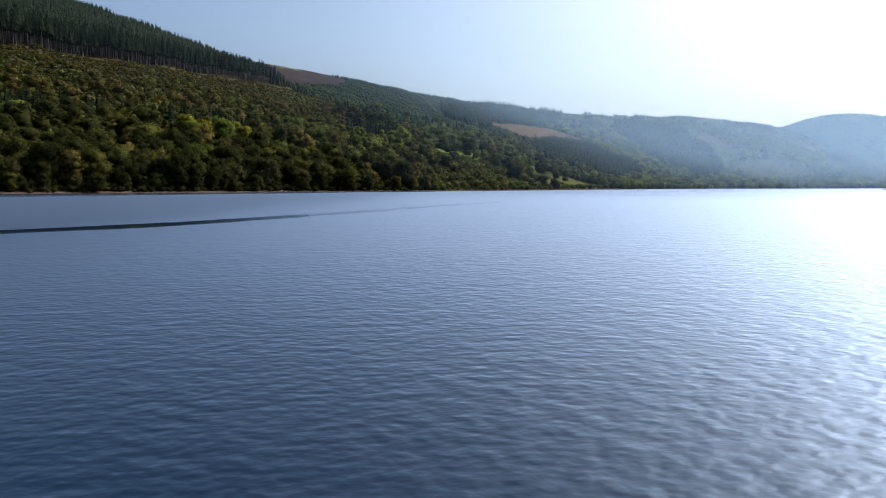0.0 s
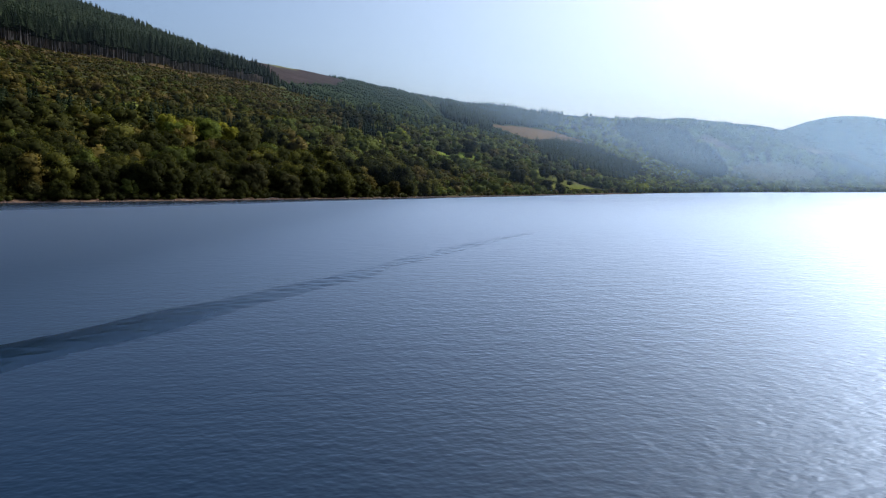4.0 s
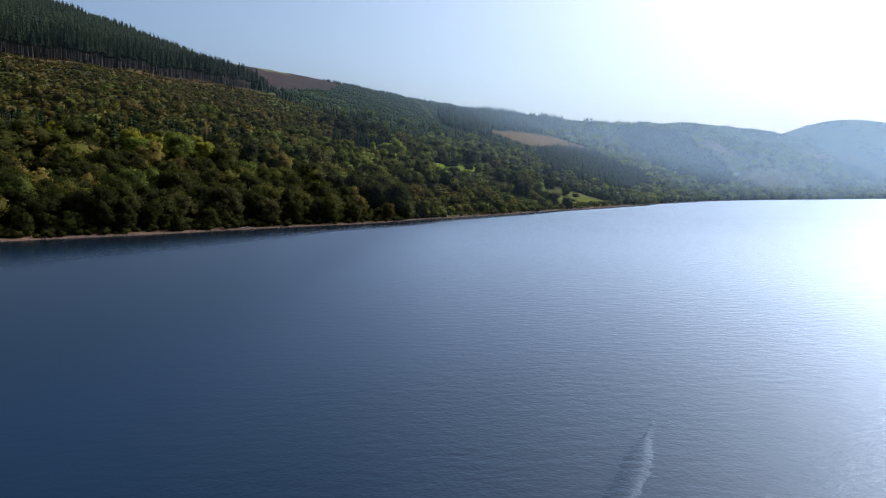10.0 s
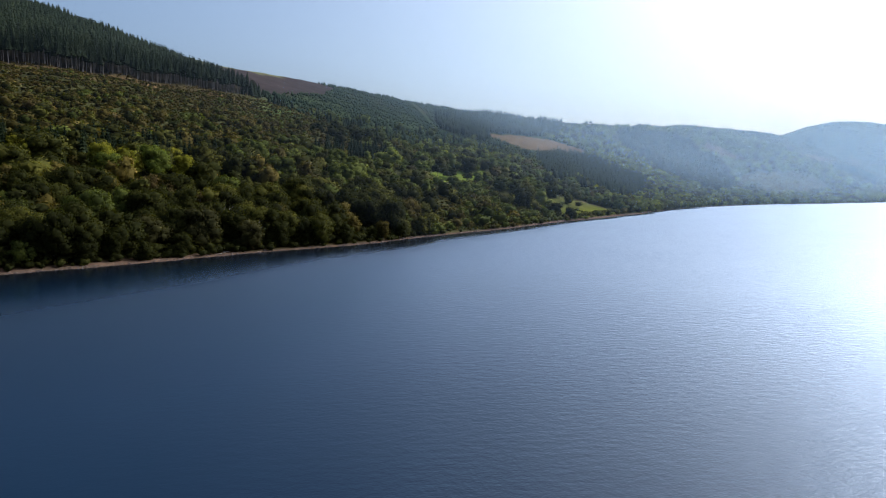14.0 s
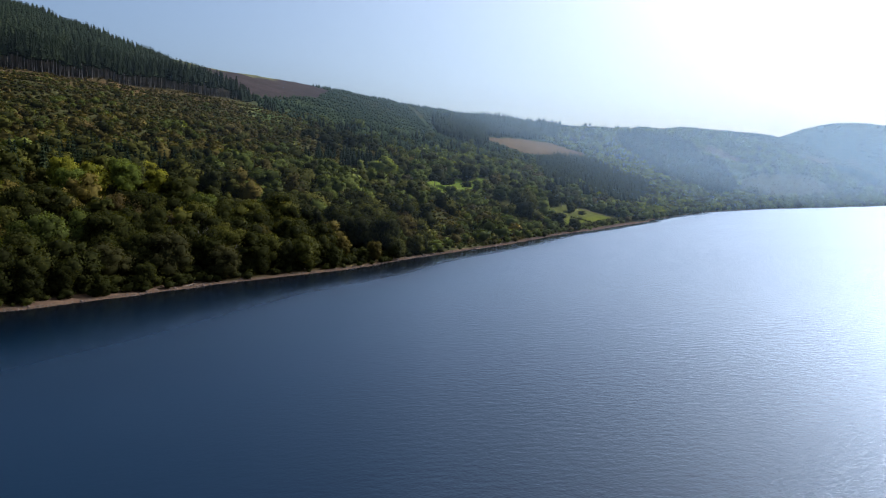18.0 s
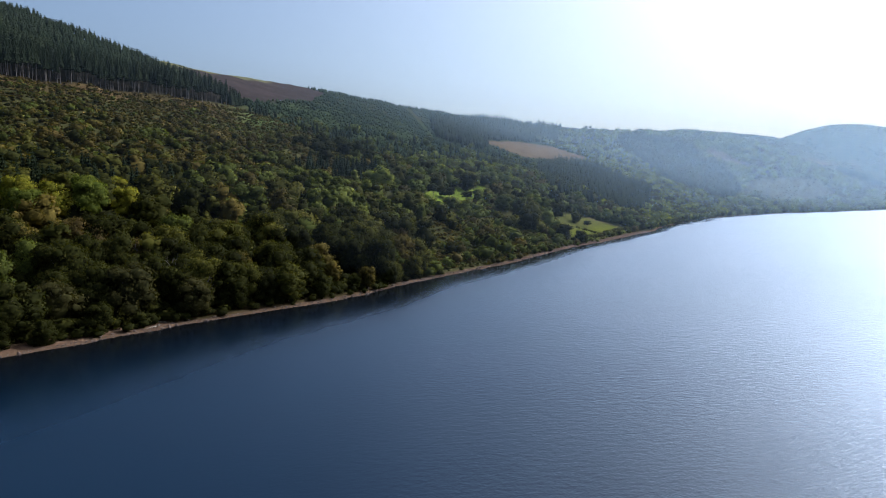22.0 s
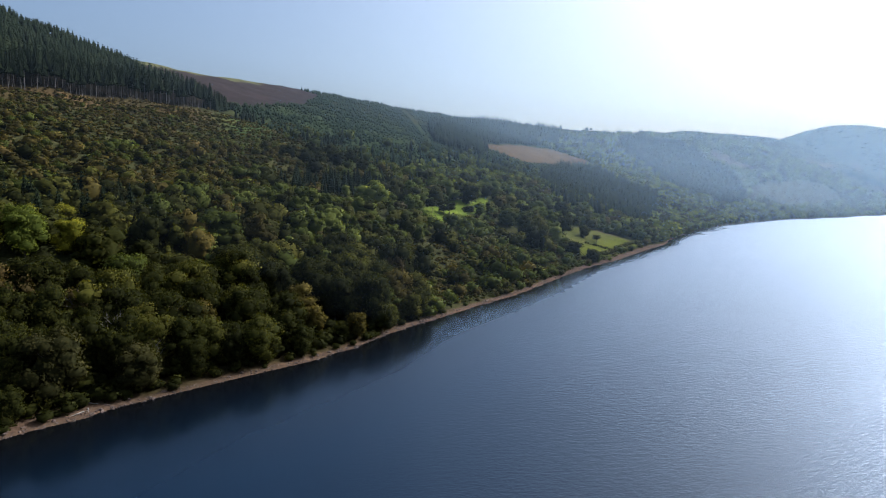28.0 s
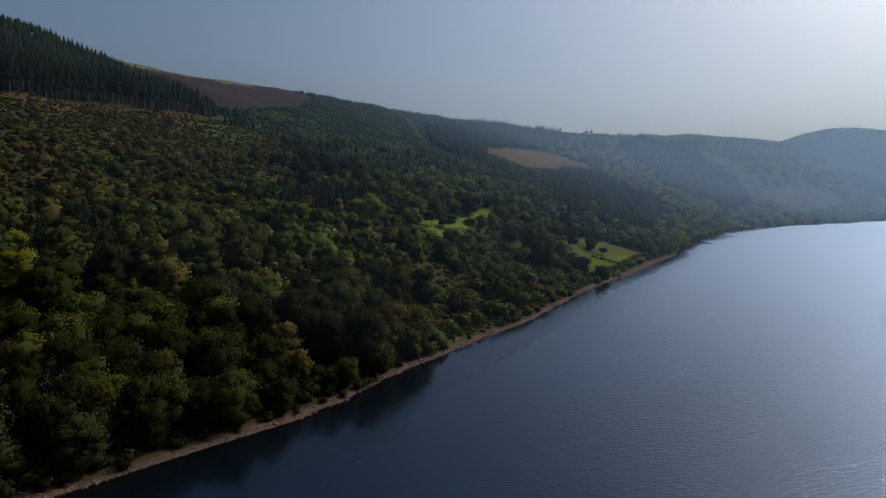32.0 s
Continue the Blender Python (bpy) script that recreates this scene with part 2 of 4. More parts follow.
SPRUCE_BLOCK = [(641, 174), (830, 220), (931, 216), (888, 158), (879, 96), (687, 40), (591, 40), (547, 51), (490, 64), (464, 79), (495, 111)]
SPRUCE_STAND = [(700, 398), (1047, 545), (1195, 483), (1055, 374), (788, 330), (630, 256), (579, 275), (575, 298)]
OPEN_SLOPE = [(178, 9), (240, 7), (335, 11), (335, 40), (300, 66), (250, 66), (212, 56), (184, 40)]


def inside(poly, u, d):
    u, d = np.asarray(u, float), np.asarray(d, float)
    got = np.zeros(u.shape, bool)
    for (a, b), (c, e) in zip(poly, poly[1:] + poly[:1]):
        cross = ((b > d) != (e > d)) & (u < (c - a) * (d - b) / (e - b + 1e-9) + a)
        got ^= cross
    return got


def mesh_from(name, verts, faces, material, smooth=False, normals=None, **attrs):
    """A mesh from arrays: faces all of one size; attrs are values a vertex; normals round off a mass of leaves."""
    me = bpy.data.meshes.new(name)
    verts, faces = np.asarray(verts, np.float32), np.asarray(faces, np.int32)
    size = faces.shape[1]
    me.vertices.add(len(verts))
    me.vertices.foreach_set("co", verts.ravel())
    me.loops.add(faces.size)
    me.loops.foreach_set("vertex_index", faces.ravel())
    me.polygons.add(len(faces))
    me.polygons.foreach_set("loop_start", np.arange(0, faces.size, size, dtype=np.int32))
    me.polygons.foreach_set("use_smooth", np.full(len(faces), smooth))
    me.update(calc_edges=True)
    for key, value in attrs.items():
        value = np.asarray(value, np.float32)
        if value.ndim == 2:
            at = me.attributes.new(key, "FLOAT_COLOR", "POINT")
            at.data.foreach_set("color", np.c_[value, np.ones(len(value))].astype(np.float32).ravel())
        else:
            at = me.attributes.new(key, "FLOAT", "POINT")
            at.data.foreach_set("value", value)
    if normals is not None:
        me.normals_split_custom_set_from_vertices(np.asarray(normals, np.float32))
    if material:
        me.materials.append(material)
    return me


def grid_faces(nx, ny):
    a = (np.arange(ny - 1)[:, None] * nx + np.arange(nx - 1)[None]).ravel()
    return np.stack([a, a + 1, a + nx + 1, a + nx], 1)


def steps(stops):
    """Coordinates with a spacing of their own in each stretch: (start, spacing) ... (end, None)."""
    out = []
    for (a, s), (b, _) in zip(stops, stops[1:]):
        out.append(np.linspace(a, b, max(2, round((b - a) / s) + 1))[:-1])
    return np.r_[np.concatenate(out), stops[-1][0]]


# ---- ground ----
gx = steps([(-2200, 80), (-700, 20), (-320, 8), (-170, 3.2), (260, 9), (900, 22), (1600, 50), (3400, None)])
gy = steps([(-1200, 80), (0, 20), (180, 3.2), (700, 8), (1400, 20), (2000, 50), (4400, None)])
GX, GY = np.meshgrid(gx, gy)
gh, gu, gd = land(GX.ravel(), GY.ravel())
patch = 0.5 + 0.5 * swell(GX.ravel(), GY.ravel(), 60, 5)


def lay(base, color, w):
    w = np.clip(w, 0, 1)[:, None]
    return base * (1 - w) + np.array(color) * w


cover = np.tile(np.array([0.036, 0.038, 0.015]), (len(gh), 1))
cover = lay(cover, (0.052, 0.050, 0.019), weight(gd, 130, 320, 60) * patch)
cover = lay(cover, (0.060, 0.085, 0.022), weight(gu, 236, 296, 24) * weight(gd, 238, 292, 24))
cover = lay(cover, (0.068, 0.046, 0.020), weight(gd, 262, 312, 26) * weight(gu, -400, 250, 40) * (0.35 + 0.65 * patch))
cover = lay(cover, (0.034, 0.046, 0.018), weight(gu, 290, 1100, 60) * weight(gd, 170, 420, 50))
moor = np.clip((gd - np.interp(gu, [250, 285, 428, 607, 640], [322, 330, 388, 535, 590])) / 16, 0, 1) * weight(gu, 200, 640, 30)
cover = lay(cover, (0.034, 0.026, 0.025), moor)
# needle litter under the plantation, darkened further to paint in the trees' shade
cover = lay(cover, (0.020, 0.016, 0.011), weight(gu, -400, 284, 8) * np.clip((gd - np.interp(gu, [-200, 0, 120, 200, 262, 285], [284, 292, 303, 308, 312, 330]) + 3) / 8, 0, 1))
gr = np.interp(gu, RIDGE_U, RIDGE_H)
cover = lay(cover, (0.110, 0.110, 0.050), weight(gd - gr / 0.35, -36, 900, 14) * weight(gu, 250, 530, 50))
cover = lay(cover, (0.030, 0.036, 0.019), weight(gu, 1050, 3000, 200) * weight(gd, 60, 3000, 80) * (0.3 + 0.7 * patch))
cover = lay(cover, (0.100, 0.130, 0.017), inside(CLEARING, gu, gd) * 1.0)
cover = lay(cover, (0.078, 0.088, 0.012), inside(MEADOW, gu, gd) * 1.0)
cover = lay(cover, (0.070, 0.072, 0.022), inside(MEADOW, gu, gd) * np.clip((gd - 26) / 12, 0, 0.8))
cover = lay(cover, (0.088, 0.062, 0.034), inside(BROWN_FIELD, gu, gd) * 1.0)
cover = lay(cover, (0.060, 0.058, 0.036), inside(FELLED, gu, gd) * (0.75 + 0.25 * np.sin(gd * 0.55)))
cover = lay(cover, (0.082, 0.064, 0.046), (inside(STRIPE, gu, gd) | inside(PALE_STRIP, gu, gd)) * 1.0)
cover = lay(cover, (0.058, 0.056, 0.021), weight(gu, 165, 360, 30) * weight(gd, 4, 62, 10) * (0.4 + 0.6 * patch))
cover = lay(cover, (0.040, 0.032, 0.014), weight(gu, -400, 165, 20) * np.clip((14 - gd) / 6, 0, 1))
for line in (((124, 646), (142, 655), (153, 655), (162, 648)), ((82, 590), (93, 586), (96, 570))):
    for (ax, ay), (bx, by) in zip(line, line[1:]):
        f = np.clip(((GX.ravel() - ax) * (bx - ax) + (GY.ravel() - ay) * (by - ay)) / ((bx - ax) ** 2 + (by - ay) ** 2), 0, 1)
        far = np.hypot(GX.ravel() - ax - f * (bx - ax), GY.ravel() - ay - f * (by - ay))
        cover = lay(cover, (0.105, 0.084, 0.052), np.exp(-(far / 2.0) ** 2))
beach = np.interp(gu, [20, 44, 60, 150, 300, 380, 480, 520], [7.0, 5.5, 2.6, 3.2, 4.6, 6.0, 6.5, 3.0])
cover = lay(cover, (0.098, 0.064, 0.042), np.clip((beach - gd) / 1.6 + 0.5, 0, 1))
cover = lay(cover, (0.060, 0.050, 0.040), gh < -0.3)
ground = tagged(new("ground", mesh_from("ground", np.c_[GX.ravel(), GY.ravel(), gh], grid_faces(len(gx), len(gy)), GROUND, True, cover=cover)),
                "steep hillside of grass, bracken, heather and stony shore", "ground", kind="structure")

# ---- water ----
wx = steps([(-1300, 60), (-120, 6), (-45, 0.9), (45, 6), (300, 40), (2000, None)])
wy = steps([(-700, 60), (0, 1.1), (150, 6), (760, 40), (2200, None)])
WX, WY = np.meshgrid(wx, wy)
# smoother by the hill shore, spread wider to darken the view's left side
south = 1 / (1 + np.exp((WY.ravel() - 230) / 45))
lee = np.exp(-(np.clip(-land(WX.ravel(), WY.ravel())[2] - 3, 0, None) / (12 + 14 / (1 + np.exp((WY.ravel() - 430) / 40)) + 115 * south + 100 / (1 + np.exp((WY.ravel() - 120) / 25)))) ** 2)
# ripples grow to the right and near the camera's start, to suit its view
right_side = np.clip((WX.ravel() + 24) / 22, 0, 1)
breeze = (0.4 + 0.6 * right_side) * (0.55 + 0.32 / (1 + np.exp((WY.ravel() - 170) / 60))) * np.clip(1 - lee / 0.68, 0, 1) ** 1.2
still = np.clip((lee - 0.74) / 0.24, 0, 1)
chop = np.maximum(0.30 + 0.06 * right_side + 0.12 * south * right_side - 0.07 * np.clip(lee / 0.72, 0, 1) * right_side, 0.288) - 0.15 * still * still * (3 - 2 * still)
# longer waves are damped round the camera's start to suit its low view
water = tagged(new("water", mesh_from("water", np.c_[WX.ravel(), WY.ravel(), WX.ravel() * 0], grid_faces(len(wx), len(wy)), WATER, True, breeze=breeze, chop=chop, depth=np.clip(-land(WX.ravel(), WY.ravel())[2] / 45, 0, 1), long_waves=1 - 0.85 * np.exp(-(np.clip(WY.ravel(), 0, None) / 60) ** 2))),
               "dark blue rippled lake water under a light breeze", "lake", kind="structure")
# the last swell of a boat's wake, smoother than the water round it
KY, KO = np.meshgrid(np.arange(16, 104, 0.2), np.arange(-4.2, 4.21, 0.12), indexing="ij")
wake_grid, KY, KO = KY.shape, KY.ravel(), KO.ravel()
KX = np.interp(KY, [10, 20, 34, 38, 44, 53, 73, 113, 119, 150], [-40, -29, -17.5, -15, -12, -8, 0, 20, 23, 40]) + KO / 0.88
half = np.interp(KY, [24, 36, 60, 78, 90, 98], [1.9, 1.7, 0.85, 0.65, 0.35, -0.6]) * (1 + np.interp(KY, [45, 60], [0.25, 0.6]) * swell(KX, KY, 9, 4))
inner = np.clip((half - np.abs(KO)) / np.interp(KY, [40, 60], [1.3, 0.8]) + 0.5, 0, 1)
inner = inner * inner * (3 - 2 * inner)
krng = np.random.default_rng(77)
wavelets = np.zeros(len(KX))
for size in (0.4, 0.5, 0.62, 0.8, 1.0, 1.3):
    for _ in range(3):
        turn, start = krng.normal(0.18, 0.42), krng.uniform(0, 6.28)
        wavelets += size * np.sin((np.sin(turn) * KX + np.cos(turn) * KY) * 6.283 / size + start + 1.5 * swell(KX, KY, int(size * 10), 3))
wavelets *= 0.0045 * np.interp(KY, [30, 40, 55, 75, 95], [0.35, 0.6, 1.2, 0.9, 0.4])
kz = wavelets + inner * (0.035 * np.exp(-(KO / 1.3) ** 2) + 0.02) - 0.022 * (1 - inner)
wake = tagged(new("wake", mesh_from("wake", np.c_[KX, KY, kz], grid_faces(*wake_grid[::-1]), WATER, True,
                                    breeze=np.interp(KY, [46, 62], [0, 0.3]), chop=np.interp(KY, [36, 60], [0.36, 0.43]) - np.interp(KY, [36, 50, 70], [0.24, 0.08, 0.03]) * inner, long_waves=KX * 0, depth=np.interp(KY, [40, 56], [0.7, 1]))),
              "smooth dark band of a boat's wake on the lake", "lake", kind="structure")

# ---- upright sheets standing in for haze: faded at the land to hide edges, gone high up ----
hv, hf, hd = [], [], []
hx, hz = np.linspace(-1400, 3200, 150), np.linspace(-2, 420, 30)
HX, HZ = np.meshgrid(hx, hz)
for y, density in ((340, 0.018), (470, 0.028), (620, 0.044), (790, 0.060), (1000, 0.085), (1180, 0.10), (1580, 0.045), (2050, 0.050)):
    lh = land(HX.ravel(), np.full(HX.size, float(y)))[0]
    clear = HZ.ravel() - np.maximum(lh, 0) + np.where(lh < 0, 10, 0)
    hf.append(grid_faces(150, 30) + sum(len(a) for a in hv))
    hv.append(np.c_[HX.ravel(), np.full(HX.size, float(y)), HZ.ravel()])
    # opacity grows to the right to imitate glare on the view's sunny side
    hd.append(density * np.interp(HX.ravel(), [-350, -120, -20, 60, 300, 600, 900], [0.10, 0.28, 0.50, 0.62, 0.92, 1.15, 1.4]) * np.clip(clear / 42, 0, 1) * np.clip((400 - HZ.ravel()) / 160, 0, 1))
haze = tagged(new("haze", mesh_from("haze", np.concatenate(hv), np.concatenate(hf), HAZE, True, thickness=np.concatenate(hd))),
              "upright see-through sheets standing in for blue haze over the far lake", "haze", kind="structure")


# ---- building blocks of plants ----
def ico(level):
    bm = bmesh.new()
    bmesh.ops.create_icosphere(bm, subdivisions=level, radius=1.0)
    v = np.array([p.co[:] for p in bm.verts])
    f = np.array([[p.index for p in q.verts] for q in bm.faces])
    bm.free()
    return v, f


ICO1, ICO2 = ico(1), ico(2)


def unit(a):
    return a / np.maximum(np.linalg.norm(a, axis=-1, keepdims=True), 1e-9)


def leaves_on(rng, centres, radii, count, leaf, loose=0.75, inner=0.68):
    """Small crooked leaf sprays on the outside of the lobes of a crown: vertices, faces and tints."""
    pick = rng.choice(len(centres), count, p=radii.prod(1) ** 0.66 / (radii.prod(1) ** 0.66).sum())
    way = unit(rng.normal(size=(count, 3)) + (0, 0, 0.25))
    at = centres[pick] + way * radii[pick] * rng.uniform(inner, 1.08, (count, 1))
    normal = unit(way + loose * rng.normal(size=(count, 3)))
    side = unit(np.cross(normal, rng.normal(size=(count, 3))))
    other = np.cross(normal, side)
    s = leaf * rng.uniform(0.55, 1.35, (count, 1))
    corner = [at - side * s * 0.55 + other * s * rng.uniform(-0.25, 0.25, (count, 1)),
              at - other * s * 0.45 + side * s * rng.uniform(-0.3, 0.3, (count, 1)),
              at + side * s * 0.6 - normal * s * 0.25,
              at + other * s * 0.5 + side * s * rng.uniform(-0.3, 0.3, (count, 1))]
    v = np.stack(corner, 1).reshape(-1, 3)
    f = np.arange(count * 4).reshape(-1, 4)
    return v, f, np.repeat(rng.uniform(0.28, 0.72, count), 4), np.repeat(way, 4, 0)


def rounded(v, lobe, seed=5):
    """Normals that swell out from each lobe and from the heart of a crown 1 high, a little uneven."""
    r = np.random.default_rng(seed)
    return unit(0.85 * lobe + 0.70 * unit((v - (0, 0, 0.30)) * (1.0, 1.0, 0.85)) + 0.20 * r.normal(size=v.shape))


def quads(f):
    """Faces of four corners split into triangles."""
    return np.concatenate([f[:, [0, 1, 2]], f[:, [0, 2, 3]]])


def joined(parts):
    """Vertices, triangles, tints and, where given, normals of several pieces as one."""
    vs, fs, ts, ns, n = [], [], [], [], 0
    for v, f, t, *normal in parts:
        f = quads(f) if f.shape[1] == 4 else f
        vs.append(v), fs.append(f + n), ts.append(t), ns.extend(normal)
        n += len(v)
    whole = np.concatenate(vs), np.concatenate(fs), np.concatenate(ts)
    return (*whole, rounded(whole[0], np.concatenate(ns))) if ns else whole


def broadleaf(seed, lobes=34, leaves=3300, leaf=0.034, spread=0.46, detail=ICO1, loose=0.45, inner=0.70, core=0.62, small=0.08, large=0.19):
    """A crown 1 high and about 1 wide that comes down to the ground: a full body with lobes of many sizes, set with leaf sprays."""
    rng = np.random.default_rng(seed)
    way = unit(rng.normal(size=(lobes, 3)) + (0, 0, 0.15))
    skew = 1 + 0.16 * np.sin(2.0 * np.arctan2(way[:, 1], way[:, 0]) + seed)[:, None]
    c = way * (spread * 0.80, spread * 0.80, 0.38) * skew * rng.uniform(0.82, 1.08, (lobes, 1)) + (0, 0, 0.50)
    r = rng.uniform(small, large, (lobes, 1)) * (1.15, 1.15, 0.92)
    c[0], r[0] = (0, 0, 0.44), (spread * 0.84, spread * 0.84, 0.43)
    c[:, 2] = np.maximum(c[:, 2], r[:, 2] * 0.8)
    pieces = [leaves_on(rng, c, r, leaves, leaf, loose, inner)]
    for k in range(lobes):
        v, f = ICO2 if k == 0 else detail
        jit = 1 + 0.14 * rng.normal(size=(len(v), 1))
        # low tint darkens the cores, imitating the shade inside the crown
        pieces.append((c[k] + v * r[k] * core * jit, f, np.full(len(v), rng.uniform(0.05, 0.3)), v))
    v, f, t, n = joined(pieces)
    return v / (1, 1, v[:, 2].max()), f, t, n


def blob(seed, leaves=26, leaf=0.24, detail=ICO2):
    """A far or small rounded bush, 1 high."""
    rng = np.random.default_rng(seed)
    v, f = detail
    jit = 1 + 0.17 * rng.normal(size=(len(v), 1))
    v = v * (0.50, 0.50, 0.46) * jit + (0, 0, 0.46)
    t = np.clip(0.35 + 0.15 * rng.normal(size=len(v)), 0, 1)
    if leaves == 0:
        return v, f, t
    # the body's tint is lowered to imitate shade behind the leaf sprays
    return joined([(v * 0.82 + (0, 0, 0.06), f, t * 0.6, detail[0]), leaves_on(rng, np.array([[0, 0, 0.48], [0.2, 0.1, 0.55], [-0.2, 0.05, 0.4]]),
                                              np.array([[0.5, 0.5, 0.47], [0.36, 0.36, 0.4], [0.36, 0.36, 0.36]]), leaves, leaf, 0.35, 0.88)])


def conifer(seed, tiers=9, blades=8, bare=0.08, wide=0.20):
    """A spruce crown, 1 high with its trunk: drooping boughs in uneven tiers round a core darkened for shade."""
    rng = np.random.default_rng(seed)
    vs, fs, ts = [], [], []
    n = 0
    for k in range(tiers):
        q = k / tiers
        z = bare + (1 - bare) * (q + 0.06)
        r = wide * (1 - q) ** 0.85 * rng.uniform(0.85, 1.12) + 0.012
        turn = rng.uniform(0, 6.3)
        for b in range(blades):
            a = turn + 6.283 * b / blades + rng.normal() * 0.12
            rr = r * rng.uniform(0.75, 1.18)
            w = 3.0 / blades * rr * 0.62
            ca, sa = math.cos(a), math.sin(a)
            zt = z - 0.32 * rr + rng.normal() * 0.008
            top = z + 0.085 * (1 - q) + 0.03
            vs += [(0, 0, top), (ca * rr * 0.6 - sa * w, sa * rr * 0.6 + ca * w, z - 0.02), (ca * rr, sa * rr, zt), (ca * rr * 0.6 + sa * w, sa * rr * 0.6 - ca * w, z - 0.02)]
            fs.append((n, n + 1, n + 2, n + 3))
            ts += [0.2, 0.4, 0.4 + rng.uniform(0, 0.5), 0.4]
            n += 4
    v, f, t = np.array(vs), np.array(fs), np.array(ts)
    # a filled cone in the lowest tint stands in for shade among the boughs
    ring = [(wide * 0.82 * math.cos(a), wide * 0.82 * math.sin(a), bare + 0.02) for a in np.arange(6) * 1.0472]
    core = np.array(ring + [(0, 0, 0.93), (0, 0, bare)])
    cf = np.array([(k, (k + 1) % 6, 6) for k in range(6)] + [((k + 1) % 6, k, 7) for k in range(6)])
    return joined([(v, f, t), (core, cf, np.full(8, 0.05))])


def trunk_mesh(name, height, radius, material, seed, limbs=4, start=0.3, reach=0.35):
    """A tapered, slightly crooked trunk with limbs."""
    rng = np.random.default_rng(seed)
    vs, fs = [], []

    def tube(path, radii, sides):
        b = len(vs)
        for p, r in zip(path, radii):
            for k in range(sides):
                a = 6.2832 * k / sides
                vs.append((p[0] + r * math.cos(a), p[1] + r * math.sin(a), p[2]))
        for j in range(len(path) - 1):
            for k in range(sides):
                q = b + j * sides
                fs.append((q + k, q + (k + 1) % sides, q + sides + (k + 1) % sides, q + sides + k))

    z = np.linspace(-0.6, height, 6)
    bend = np.cumsum(rng.normal(size=(6, 2)) * radius * 0.35, 0)
    path = np.c_[bend - bend[0], z]
    tube(path, radius * np.linspace(1.25, 0.25, 6), 7)
    for k in range(limbs):
        q = start + (0.85 - start) * (k + rng.uniform(0, 0.6)) / max(limbs, 1)
        p0 = np.array([np.interp(q * height, z, path[:, 0]), np.interp(q * height, z, path[:, 1]), q * height])
        a = k * 2.4 + rng.uniform(0, 1)
        l = height * reach * (1 - 0.4 * q)
        mid = p0 + (math.cos(a) * l * 0.5, math.sin(a) * l * 0.5, l * 0.35)
        tip = p0 + (math.cos(a) * l, math.sin(a) * l, l * 0.85)
        tube([p0, mid, tip], [radius * 0.45, radius * 0.3, radius * 0.1], 5)
    return mesh_from(name, vs, fs, material, True)


def strewn(u0, u1, d0, d1, gap, rng, jitter=0.45):
    """Points on the slope, about gap apart: u, D."""
    a, b = np.meshgrid(np.arange(u0, u1, gap), np.arange(d0, d1, gap))
    a = a + (np.arange(a.shape[0])[:, None] % 2) * gap * 0.5
    u, d = a.ravel(), b.ravel()
    return u + rng.uniform(-1, 1, u.shape) * gap * jitter, d + rng.uniform(-1, 1, d.shape) * gap * jitter


def on_land(u, d, sink=0.3):
    x, y = from_ud(u, d)
    h, _, _ = land(x, y)
    return np.stack([x, y, h - sink], 1)


def stuff(name, label, category, material, variants, places, heights, widths, tints, seed, soft=False):
    """Many plants that nobody could count, as one mesh."""
    rng = np.random.default_rng(seed)
    which = rng.integers(0, len(variants), len(places))
    vs, fs, ts, ns, n = [], [], [], [], 0
    for k, (v, f, t, *shade) in enumerate(variants):
        at = np.where(which == k)[0]
        if not len(at):
            continue
        a = rng.uniform(0, 6.2832, len(at))
        ca, sa = np.cos(a)[:, None], np.sin(a)[:, None]
        w, h = widths[at][:, None], heights[at][:, None]
        x = (v[None, :, 0] * ca - v[None, :, 1] * sa) * w + places[at, 0][:, None]
        y = (v[None, :, 0] * sa + v[None, :, 1] * ca) * w + places[at, 1][:, None]
        z = v[None, :, 2] * h + places[at, 2][:, None]
        vs.append(np.stack([x, y, z], -1).reshape(-1, 3))
        if soft:
            q = shade[0]
            ns.append(unit(np.stack([(q[None, :, 0] * ca - q[None, :, 1] * sa), (q[None, :, 0] * sa + q[None, :, 1] * ca), q[None, :, 2] * w / h], -1).reshape(-1, 3)))
        fs.append((f[None] + n + (np.arange(len(at)) * len(v))[:, None, None]).reshape(-1, f.shape[1]))
        ts.append((tints[at][:, None] + 0.55 * (t[None] - 0.5)).ravel())
        n += len(v) * len(at)
    ob = new(name, mesh_from(name, np.concatenate(vs), np.concatenate(fs), material, True, np.concatenate(ns) if soft else None, tint=np.concatenate(ts)))
    return tagged(ob, label, category, kind="stuff")


def tree(name, label, group, trunk, crown, x, y, height, width, turn, sink=0.3):
    """One tree as a thing of its own: an Empty at its foot with a trunk and a crown."""
    h = float(land(np.array([x]), np.array([y]))[0][0]) - sink
    root = new(name)
    root.matrix_basis = Matrix.LocRotScale((x, y, h), Euler((0, 0, turn)), (width, width, height))
    for part_name, me in (("trunk", trunk), ("crown", crown)):
        ob = new(part_name, me)
        ob.parent = root
    return tagged(root, label, "tree", group)


